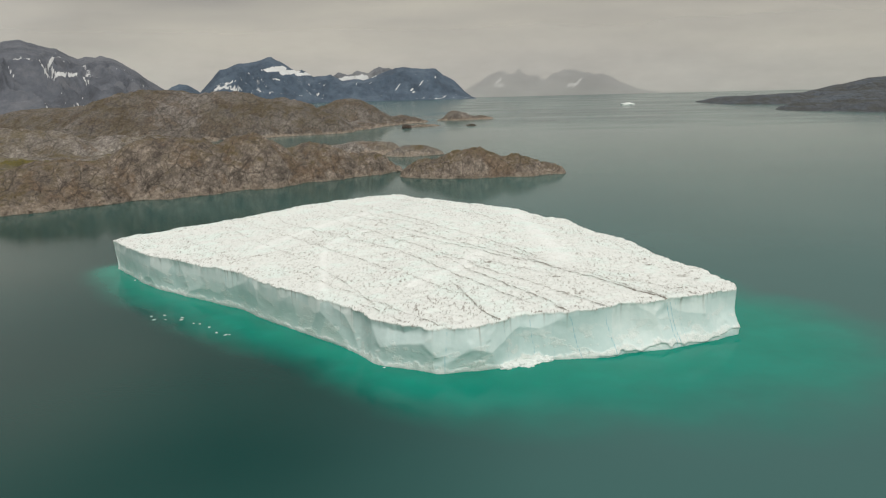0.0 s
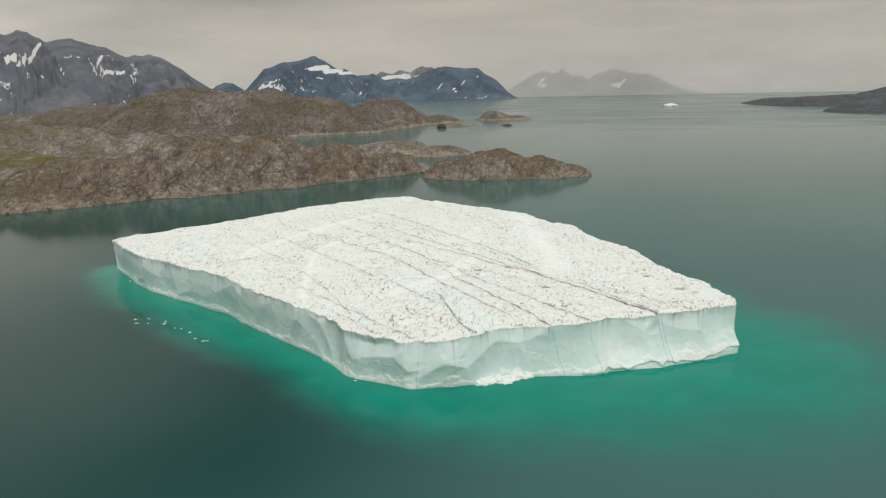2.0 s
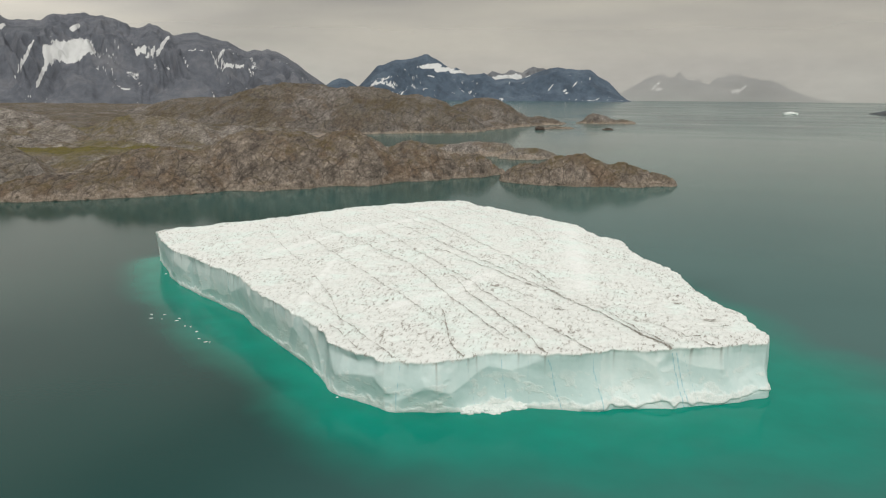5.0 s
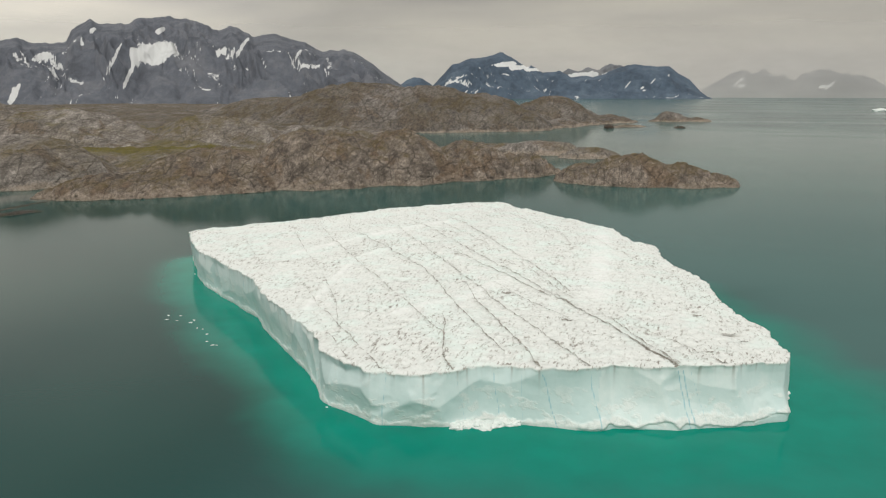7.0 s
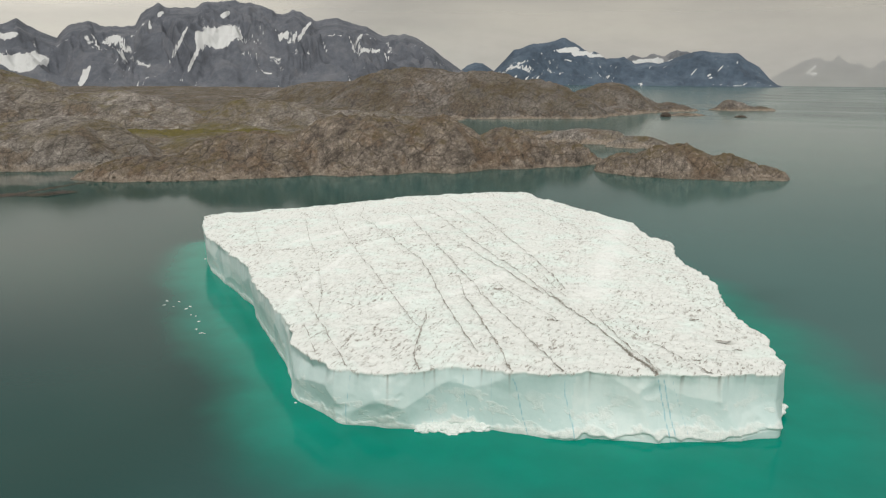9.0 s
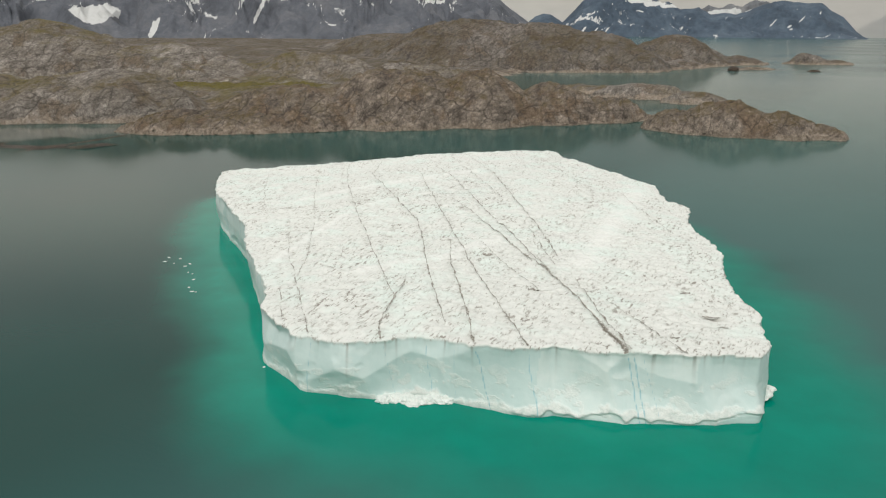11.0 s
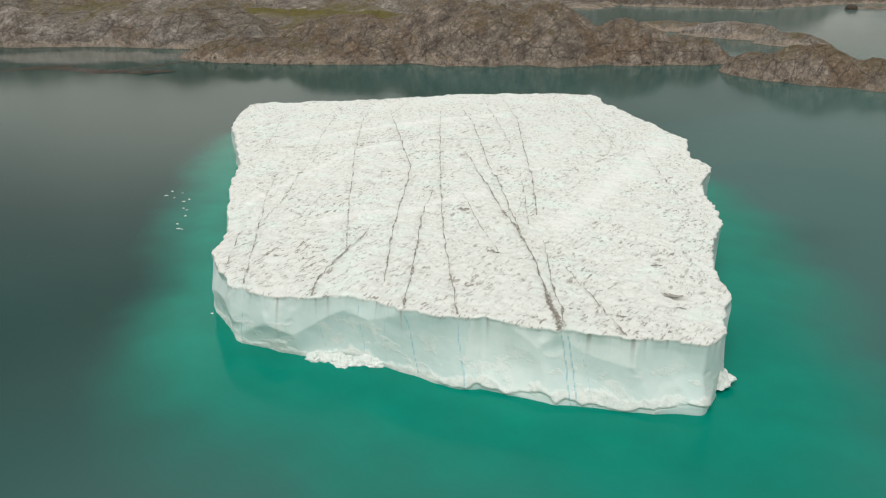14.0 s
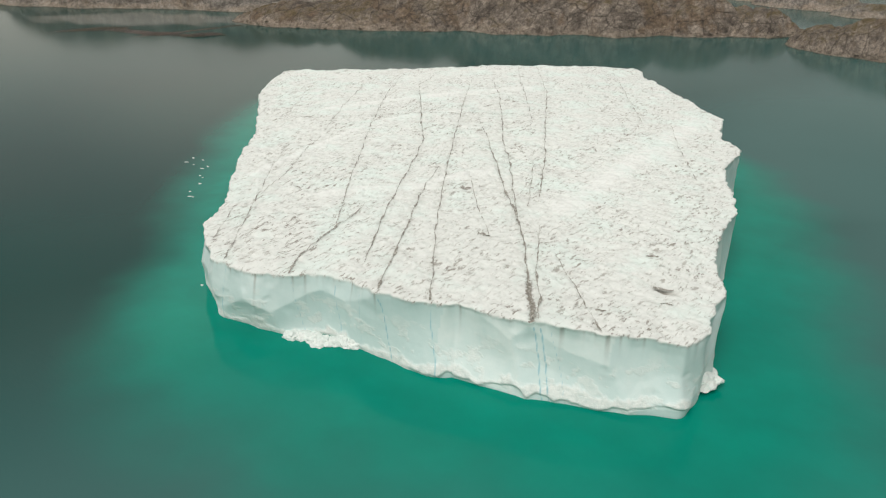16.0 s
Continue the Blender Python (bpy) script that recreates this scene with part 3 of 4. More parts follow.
def side_shape(a, wz, total):
    """How far the ice cliff stands out, and the tint of each break: flat fracture planes that meet in sharp ridges, with small shells in them."""
    rnd = random.Random(3)
    out = 0.25 * fbm(a / 22, wz / 40, 2) + 0.02 * fbm(a / 0.7, wz / 0.8, 3)
    wa, wv = a + 0.35 * fbm(a / 4.0, wz / 4.0, 3), wz + 0.3 * fbm(a / 4.0 + 20, wz / 4.0, 3)
    plane, shade = np.full(wz.shape, 9.0), np.zeros(wz.shape)
    for _ in range(250):
        ca, cz, ta, tz, lift = rnd.uniform(0, total), rnd.uniform(-1.0, 10.5), rnd.uniform(-0.24, 0.24), rnd.uniform(-0.20, 0.12), rnd.uniform(-0.12, 0.2)
        tone, lean = rnd.random(), rnd.uniform(-0.6, 0.6)
        da, dv = (wa - ca + total / 2) % total - total / 2, wv - cz
        bowl = lift + ta * da + tz * dv + 0.019 * ((da + lean * dv) ** 2 + dv * dv)
        first = bowl < plane
        plane, shade = np.where(first, bowl, plane), np.where(first, tone, shade)
    out = out + np.clip(plane + 0.2, -0.8, 0.8)
    for count, low, high, shallow, depth in ((150, 0.9, 2.6, 0.05, 0.16), (220, 0.4, 1.2, 0.02, 0.07)):
        carve = np.zeros_like(wz)
        for _ in range(count):
            ca, cz, rad, dep = rnd.uniform(0, total), rnd.uniform(0.0, 11.0), rnd.uniform(low, high), rnd.uniform(shallow, depth)
            tall, skew = rnd.uniform(0.5, 1.2), rnd.uniform(-0.9, 0.9)
            near = np.abs((a - ca + total / 2) % total - total / 2) < rad * 3 + 5
            if not near.any():
                continue
            da = (a[near] - ca + total / 2) % total - total / 2 + skew * (wz[near] - cz)
            carve[near] = np.maximum(carve[near], dep * (1 - (da / rad) ** 2 - ((wz[near] - cz) / (rad * tall)) ** 2))
        out = out - carve
    return out, shade


def build_iceberg():
    n, rings, rows = 1800, 290, 64
    q, s, total = berg_outline(n)
    tang = np.roll(q, -3, 0) - np.roll(q, 3, 0)
    tang /= np.hypot(tang[:, 0], tang[:, 1])[:, None]
    nrm = np.stack([tang[:, 1], -tang[:, 0]], -1)
    if np.sum(nrm * (q - np.array(MID))) < 0:
        nrm = -nrm
    rough = 0.5 * fbm(q[:, 0] / 2.6, q[:, 1] / 2.6, 4, 0.6) + 0.3 * fbm(q[:, 0] / 9, q[:, 1] / 9, 2)
    smooth_q = q
    q = q + nrm * (rough + 0.5 * side_shape(s, berg_top(q[:, 0], q[:, 1]), total)[0])[:, None]
    # upper face
    f = np.linspace(0.004, 1, rings)
    x = (MID[0] + f[:, None] * (q[:, 0] - MID[0])).ravel()
    y = (MID[1] + f[:, None] * (q[:, 1] - MID[1])).ravel()
    edge = np.repeat(f, n)
    z, hole, clean = berg_surface(x, y)
    z -= 0.10 * smooth(0.994, 1.0, edge)
    dirt = 0.12 * hole
    crack = np.zeros_like(x)
    for k, (w, d, line) in enumerate(CRACKS + FAINT):
        dist, along = to_segments(x, y, wander(line, 40 + k, 2.4, 0.13))
        fade = smooth(1.0, 0.7, along) * 0.6 + 0.4
        if k == 4:
            crack = np.maximum(crack, 0.95 * np.clip(1.05 - dist / 1.0, 0, 1) * smooth(0.17, 0.11, along))
        z -= 0.05 * np.clip(1 - dist / 0.4, 0, 1)
        soft = np.exp(-(dist / (0.6 + 2.0 * w)) ** 2)
        dirt = np.maximum(dirt, 0.26 * d * soft * fade * np.clip(0.3 + 1.3 * fbm(x / 1.6, y / 1.6 + k, 3), 0, 1))
    for sx, sy, r in ((31.7, 146.8, 1.3), (-6.5, 187.0, 0.6), (-15.6, 170.3, 0.6), (-46.7, 148.0, 0.6)):
        m = np.exp(-((x - sx) / r) ** 2 - ((y - sy) / (0.5 * r)) ** 2)
        dirt = np.maximum(dirt, 0.9 * m)
        z -= 0.6 * m
    # the side
    top_z = z[-n:]
    low = -1.6
    t = (np.arange(1, rows + 1) / rows)[:, None]
    wz = top_z + (low - top_z) * t
    a = s[None, :] + 0 * t
    out, shade = side_shape(a, wz, total)
    out = out * (0.5 + 0.5 * smooth(0.0, 1.5, top_z - wz)) * (1 - 0.5 * smooth(-28, -40, smooth_q[:, 0]))
    # a wave-cut step near the water: the ice swells out above it and is undercut below in shallow arches
    zone = smooth(11, 17, smooth_q[:, 0]) * smooth(141.5, 137, smooth_q[:, 1])
    arch = np.abs(np.sin(a / 5.2 + 2.2 * fbm(a / 8, 0 * a, 3)))
    step = 0.2 + 1.3 * arch * (0.35 + 1.1 * np.clip(fbm(a / 7 + 3, 0 * a, 2) + 0.4, 0, 1)) + 0.18 * fbm(a / 0.9 + 9, 0 * a, 3)
    above = np.clip(1 - (wz - step) / (2.2 + 1.4 * np.clip(fbm(a / 4 + 70, 0 * a, 3) + 0.4, 0, 1)), 0, 1)
    out += zone * (1.1 * np.clip(1 - wz / 8.5, 0, 1) ** 1.6 + 0.34 * np.where(wz > step, above, 0.1 + 0.35 * smooth(-0.8, 0.0, wz - step)))
    # the long flank is undercut by the waves
    out -= 0.7 * smooth(-30, -46, smooth_q[:, 0]) * smooth(215, 195, smooth_q[:, 1]) * smooth(6.0, 0.3, wz)
    out -= 0.6 * smooth(-30, -22, smooth_q[:, 0]) * smooth(-2, -8, smooth_q[:, 0]) * smooth(5.0, 0.3, wz)
    out -= 0.12 * smooth(0.5, -0.3, wz)
    # crumbled snow that lies on the lower part of the cliff
    apron = 0.9 + 1.3 * fbm(a / 5 + 11, 0 * a, 4, 0.6) + 0.7 * zone + 0.5 * fbm(a / 1.3, wz / 1.3, 3)
    frost = smooth(0.25, -0.25, wz - apron) * np.where(zone > 0.3, smooth(-0.25, 0.05, wz - step), 1.0)
    patch = smooth(0.17, 0.30, fbm(a / 3.2 + 60, wz / 2.0, 5, 0.6)) * smooth(7.5, 3.5, wz)
    out += frost * (0.05 + 0.09 * fbm(a / 1.6 + 5, wz / 1.2, 4, 0.5))
    frost = np.maximum(frost, 0.6 * patch)
    edge_in = rough * np.exp(-(top_z - wz) / 1.3)
    out = out + edge_in
    wx, wy = smooth_q[:, 0] + nrm[:, 0] * out, smooth_q[:, 1] + nrm[:, 1] * out
    vein = np.zeros_like(wz)
    for ex, ey, drift, strength in VEINS:
        k = int(np.argmin(np.hypot(q[:, 0] - ex, q[:, 1] - ey)))
        da = (a - s[k] - drift * (top_z - wz) / 8.5 + 0.3 * fbm(wz / 5 + k, 0 * wz, 3) + total / 2) % total - total / 2
        vein = np.maximum(vein, strength * np.clip(1.1 - np.abs(da) / (0.27 + 0.10 * fbm(wz / 1.5, 0 * wz + k, 2)), 0, 1))
    streak = smooth(0.33, 0.52, fbm(a / 0.6, 0 * a, 3, 0.6) + 0.45 * fbm(a / 11, 0 * a + 8, 2))
    run = np.exp(-(top_z - wz) / (0.4 + 3.2 * np.clip(fbm(a / 2, 0 * a + 2, 2) + 0.15, 0, 1)))
    w_dirt = 0.75 * streak * run
    X, Y, Z = np.r_[x, wx.ravel()], np.r_[y, wy.ravel()], np.r_[z, wz.ravel()]
    wall = np.r_[np.zeros_like(x), (smooth(0.0, 0.05, t) + 0 * a).ravel()]
    dirt = np.clip(np.r_[dirt, w_dirt.ravel()], 0, 1)
    clean = np.r_[clean, np.zeros(wz.size)]
    vein = np.r_[np.zeros_like(x), (vein * smooth(0, 0.1, t)).ravel()]
    i, j = np.meshgrid(np.arange(rings + rows - 1), np.arange(n), indexing="ij")
    k = (j + 1) % n
    faces = np.stack([i * n + j, (i + 1) * n + j, (i + 1) * n + k, i * n + k], -1).reshape(-1, 4)
    body = mesh_object("ice_body", np.stack([X, Y, Z], -1), faces, ICE, [("wall", wall), ("dirt", dirt), ("vein", vein), ("clean", clean), ("tone", np.r_[np.zeros_like(x), shade.ravel()]), ("frost", np.r_[np.zeros_like(x), frost.ravel()]), ("crack", np.r_[crack, np.zeros(wz.size)])])
    berg = new("iceberg")
    berg.location = (MID[0], MID[1], 0)
    body.location = (-MID[0], -MID[1], 0)
    part("ice_body", body, berg, "white pitted ice slab with brown cracks and pale blue sides")
    turn = np.arctan2(q[:, 1] - MID[1], q[:, 0] - MID[0])
    order = np.argsort(turn)
    span, wide = turn[order], np.hypot(q[:, 0] - MID[0], q[:, 1] - MID[1])[order]

    def reach(px, py):
        return np.interp(np.arctan2(py - MID[1], px - MID[0]), span, wide, period=2 * np.pi)

    for k, (w, d, line) in enumerate(CRACKS + FAINT):
        build_crack(0.66 * w, line, 40 + k, berg, reach)
    # patches of dark grit melted out on the ice
    for k, (gx, gy, size) in enumerate(((31.7, 146.8, 1.1), (33.9, 143.6, 0.7), (-5.7, 154.3, 0.8), (7.6, 143.0, 0.8), (26.6, 153.0, 0.7), (29.6, 137.0, 0.6))):
        spot = build_crack(0.8 * size, [(gx - 1.1 * size, gy - 0.5 * size), (gx, gy), (gx + 0.9 * size, gy + 0.7 * size)], 70 + k, berg, reach)
        tagged(spot, "patch of dark grit on the ice")
        spot.name = "grit_patch"
    # ledges of ice at the waterline: a crumbled shelf and a wedge at the corner
    rnd = random.Random(12)
    for k in range(15):
        f = k / 14
        lx, ly = -2.2 + 7.2 * f, 118.9 + 3.9 * f + 0.4 * math.sin(9 * f)
        ob = lump("ice_shelf", rnd.uniform(0.9, 1.5), rnd.uniform(0.9, 1.5), rnd.uniform(0.45, 0.95), 4, 40 + k, 0.26)
        ob.location, ob.rotation_euler = (lx - MID[0], ly - MID[1], 0.0), (0, 0, rnd.uniform(0, 6))
        part("ice_shelf", ob, berg, "crumbled white ice shelf at the waterline")
    for lx, ly, lz, rx, ry, rz, turn, seed in ((38.5, 144.6, 0.7, 1.9, 2.1, 1.3, 20, 2), (39.7, 145.4, 0.9, 1.2, 0.8, 0.6, 35, 3), (37.9, 147.0, 0.2, 1.4, 2.2, 0.8, 20, 5)):
        ob = lump("ice_foot", rx, ry, rz, 4, seed, 0.22)
        ob.location = (lx - MID[0], ly - MID[1], lz)
        ob.rotation_euler = (0, 0, radians(turn))
        part("ice_foot", ob, berg, "white ledge of ice at the waterline")
    return tagged(berg, "flat-topped white iceberg with pitted cracked surface and blue-white cliffs, afloat", "iceberg")


def lump(name, rx, ry, rz, level, seed, rough, mat=None):
    """An uneven boulder or ice block, flattened below."""
    bm = bmesh.new()
    bmesh.ops.create_icosphere(bm, subdivisions=level, radius=1)
    for v in bm.verts:
        p = v.co.copy()
        k = 1 + rough * noise.fractal(p * 1.7 + Vector((seed * 7.1, seed * 3.3, 0)), 1.0, 2.0, 5) - 0.5 * rough * abs(noise.noise(p * 1.1 + Vector((seed, 0, 5))))
        v.co = Vector((p.x * rx * k, p.y * ry * k, p.z * rz * k if p.z > 0 else p.z * rz * 0.6))
    me = bpy.data.meshes.new(name)
    bm.to_mesh(me)
    bm.free()
    me.materials.append(mat or ICE)
    if mat is None:
        a = me.attributes.new("wall", "FLOAT", "POINT")
        a.data.foreach_set("value", np.full(len(me.vertices), 0.75, dtype=np.float32))
        a = me.attributes.new("frost", "FLOAT", "POINT")
        a.data.foreach_set("value", np.ones(len(me.vertices), dtype=np.float32))
    return new(name, me)


build_iceberg()


# ---- land ----
def hills_height(x, y, hills, power):
    """Rounded hills (x, y, along, across, turn, height) that melt into one another."""
    out = np.full(x.shape, -12.0)
    for hx, hy, rx, ry, turn, h in hills:
        c, s = math.cos(radians(turn)), math.sin(radians(turn))
        u, v = ((x - hx) * c + (y - hy) * s) / rx, (-(x - hx) * s + (y - hy) * c) / ry
        d = np.sqrt(u * u + v * v)
        top = h * (1 - d ** power)
        k = np.maximum(out, top)
        soft = 0.10 * h + 0.6
        out = k + soft * 0.5 * np.exp(-np.abs(out - top) / soft)
    return out


def scatter_stones(name, spots, mat, low, high, seed, label):
    """Loose stones of one shore, as one mesh."""
    rnd = np.random.RandomState(seed)
    bm = bmesh.new()
    bmesh.ops.create_icosphere(bm, subdivisions=2, radius=1)
    base = np.array([v.co[:] for v in bm.verts])
    tris = np.array([[v.index for v in f.verts] for f in bm.faces])
    bm.free()
    verts, faces = [], []
    for k, (x, y, z) in enumerate(spots):
        r = low + (high - low) * rnd.rand() ** 3
        p = base * (1 + 0.30 * fbm(base[:, 0] * 1.3 + 9 * k, base[:, 1] * 1.3 + base[:, 2], 2)[:, None])
        p = p * np.array([r * rnd.uniform(0.8, 1.6), r * rnd.uniform(0.7, 1.2), r * rnd.uniform(0.3, 0.6)])
        a = rnd.uniform(0, 6.3)
        c, s = math.cos(a), math.sin(a)
        verts.append(np.stack([p[:, 0] * c - p[:, 1] * s + x, p[:, 0] * s + p[:, 1] * c + y, p[:, 2] + z], -1))
        faces.append(tris + len(base) * k)
    ob = mesh_object(name, np.concatenate(verts), np.concatenate(faces), mat, [("grass", np.zeros(len(base) * len(spots)))])
    return tagged(ob, label, "stones", kind="stuff")


def build_land(name, hills, box, step, mat, label, category, relief=3.0, grain=26.0, power=2.2, seed=0, bank=1.2, lush=0.0, kind="structure", stones=0):
    x0, y0, x1, y1 = box
    nx, ny = int((x1 - x0) / step) + 1, int((y1 - y0) / step) + 1
    X, Y = np.meshgrid(np.linspace(x0, x1, nx), np.linspace(y0, y1, ny))
    wx = X + 0.25 * grain * fbm(X / grain + seed, Y / grain, 3)
    wy = Y + 0.25 * grain * fbm(X / grain, Y / grain + 31 + seed, 3)
    H = hills_height(wx, wy, hills, power)
    up = smooth(-3.0, 5.0, H)
    big = fbm(X / grain + 3 * seed, Y / grain, 3)
    ridg = fbm(X / (0.5 * grain) + 7, Y / (0.7 * grain) + seed, 5, 0.55, ridged=True)
    # joints that cut the rock in two main directions
    g1 = np.abs(grad_noise((X * 0.9 + Y * 0.45) / (0.5 * grain) + seed, (Y * 0.9 - X * 0.45) / (2.6 * grain)))
    g2 = np.abs(grad_noise((X * 0.5 - Y * 0.86) / (0.6 * grain) + 40, (Y * 0.5 + X * 0.86) / (2.2 * grain) + seed))
    gully = np.exp(-(g1 / 0.032) ** 2) + 0.7 * np.exp(-(g2 / 0.032) ** 2)
    blocks = fbm(X / (0.16 * grain), Y / (0.16 * grain), 4, 0.6)
    # ledges where sheets of rock have split off
    steps = 4.0 * fbm(X / (0.42 * grain) + 21, Y / (0.42 * grain) + seed, 4, 0.55)
    ledge = np.floor(steps) + smooth(0.35, 0.65, steps - np.floor(steps))
    Z = H + up * relief * (0.80 * big + 0.22 * (ridg - 0.6) - 0.34 * gully + 0.13 * blocks + 0.08 * ledge)
    Z = Z + 0.35 * relief * np.exp(-((H - 1.0) / 3.0) ** 2) * fbm(X / (0.13 * grain) + 5, Y / (0.13 * grain), 3, 0.6)
    Z = Z + bank * smooth(-0.2, 1.0, Z)
    gx, gy = np.gradient(Z, step)
    slope = np.hypot(gx, gy)
    grass = smooth(0.55, 0.25, slope) * smooth(-0.10, 0.25, fbm(X / (1.6 * grain) + 2, Y / (1.6 * grain), 4) + 0.1) * smooth(2.5, 4.5, Z) * lush
    if lush:
        field = np.hypot((0.75 * (X + 338) + 0.66 * (Y - 402)) / 88, (-0.66 * (X + 338) + 0.75 * (Y - 402)) / 21) + 0.5 * fbm(X / 14, Y / 14, 4)
        grass = np.maximum(0.7 * grass, smooth(1.1, 0.75, field) * smooth(17, 12, Z))
    verts = np.stack([X.ravel(), Y.ravel(), Z.ravel()], -1)
    i, j = np.meshgrid(np.arange(ny - 1), np.arange(nx - 1), indexing="ij")
    a = i * nx + j
    faces = np.stack([a, a + 1, a + nx + 1, a + nx], -1).reshape(-1, 4)
    keep = np.max(verts[faces, 2], axis=1) > -1.5
    faces = faces[keep]
    used = np.unique(faces)
    back = np.full(len(verts), -1)
    back[used] = np.arange(len(used))
    if stones:
        pick = np.random.RandomState(seed + 50)
        shore = np.flatnonzero((verts[:, 2] > -0.3) & (verts[:, 2] < 2.4))
        chosen = verts[pick.choice(shore, min(stones, len(shore)), replace=False)] + [0, 0, -0.1]
        scatter_stones("shore_stones", chosen, mat, 0.25, 0.95, seed, "broken rock blocks lying along the waterline")
    ob = mesh_object(name, verts[used], back[faces], mat, [("grass", grass.ravel()[used])])
    return tagged(ob, label, category, kind=kind)


HEADLAND = [(-222, 298, 36, 17, 35, 7), (-204, 335, 40, 30, 40, 17), (-166, 371, 42, 33, 40, 25), (-134, 396, 30, 28, 40, 22.5), (-108, 419, 27, 22, 45, 15.5), (-86, 436, 22, 15, 45, 10), (-74, 443, 11, 8, 45, 4.0)]
build_land("headland", HEADLAND, (-290, 255, -50, 490), 0.62, HEAD_ROCK, "bare grey-brown rock headland with pale tide band", "headland", 3.4, 24, 2.4, 1, stones=420)
LEFT_SHORE = [(-312, 312, 55, 36, 48, 21), (-372, 268, 60, 48, 40, 22), (-340, 430, 170, 110, 45, 8), (-480, 395, 90, 60, 50, 45), (-410, 448, 75, 45, 47, 30), (-338, 515, 66, 45, 45, 25), (-278, 562, 56, 36, 45, 16), (-250, 420, 60, 40, 45, 7)]
build_land("rocky_shore", LEFT_SHORE, (-640, 180, -190, 640), 1.9, ROCK, "low rock ridges and a mossy hollow behind the shore", "shore", 4.0, 34, 2.2, 2, 1.2, 0.8)
MIDDLE = [(-405, 890, 130, 110, 60, 50), (-328, 905, 100, 110, 60, 47), (-268, 930, 70, 95, 60, 36), (-222, 1085, 85, 68, 70, 32), (-168, 1150, 50, 45, 30, 7), (-205, 985, 95, 36, 70, 6)]
build_land("rocky_hill", MIDDLE, (-620, 700, -50, 1260), 2.6, HILL_ROCK, "broad brown rock hill on the far side of the inlet", "hill", 6.0, 60, 2.0, 3)
BACK = [(-600, 1040, 160, 130, 40, 34), (-800, 900, 300, 250, 30, 16), (-560, 690, 300, 200, 40, 9), (-1250, 1300, 600, 500, 30, 12)]
build_land("upland", BACK, (-1900, 380, -250, 1900), 7.0, HILL_ROCK, "brown moss-grown upland below the mountains", "hill", 5.0, 110, 2.0, 4)
ISLET = [(-40, 420, 21, 16, 10, 7.5), (-22, 418, 22, 18, 0, 13.0), (0, 419, 19, 13, 0, 9.0), (16, 422, 12, 8, 10, 4.2)]
build_land("islet", ISLET, (-75, 380, 45, 460), 0.5, HEAD_ROCK, "small rounded rock islet with mossy top", "islet", 2.3, 15, 2.3, 5, kind="thing", stones=160)
build_land("islet", [(-110, 578, 34, 18, 10, 8), (-145, 600, 50, 18, 10, 4)], (-210, 545, -60, 640), 1.0, ROCK, "low rock islet with a brown top", "islet", 2.0, 20, 2.2, 6, kind="thing")
build_land("islet", [(-68, 556, 20, 10, 20, 6.0)], (-100, 535, -35, 580), 1.0, ROCK, "low dark rock islet in the inlet", "islet", 1.6, 16, 2.2, 7, kind="thing")
build_land("islet", [(-82, 1200, 24, 16, 15, 12), (-70, 1200, 44, 18, 15, 5)], (-130, 1160, -15, 1240), 1.6, HILL_ROCK, "far low islet with a dark hump", "islet", 2.4, 24, 2.2, 8, kind="thing")
build_land("rocky_spit", [(-150, 1120, 50, 14, 75, 3.0), (-112, 1008, 26, 7, 40, 1.6)], (-210, 980, -70, 1200), 1.6, HILL_ROCK, "low rock spit running out from the hill", "spit", 0.8, 16, 2.0, 14)
build_land("skerry", [(-50, 1002, 8, 4, 0, 1.2)], (-80, 990, -30, 1030), 1.2, DARK_ROCK, "flat dark skerry just above the water", "skerry", 0.6, 10, 2.0, 9, kind="thing")
RIGHT = [(560, 1950, 160, 120, 60, 10), (640, 1780, 190, 200, 80, 17), (760, 1650, 240, 220, 80, 22), (720, 1300, 250, 290, 90, 18), (900, 1950, 260, 240, 60, 46)]
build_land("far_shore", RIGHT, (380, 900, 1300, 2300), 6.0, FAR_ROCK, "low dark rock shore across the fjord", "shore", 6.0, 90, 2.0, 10)


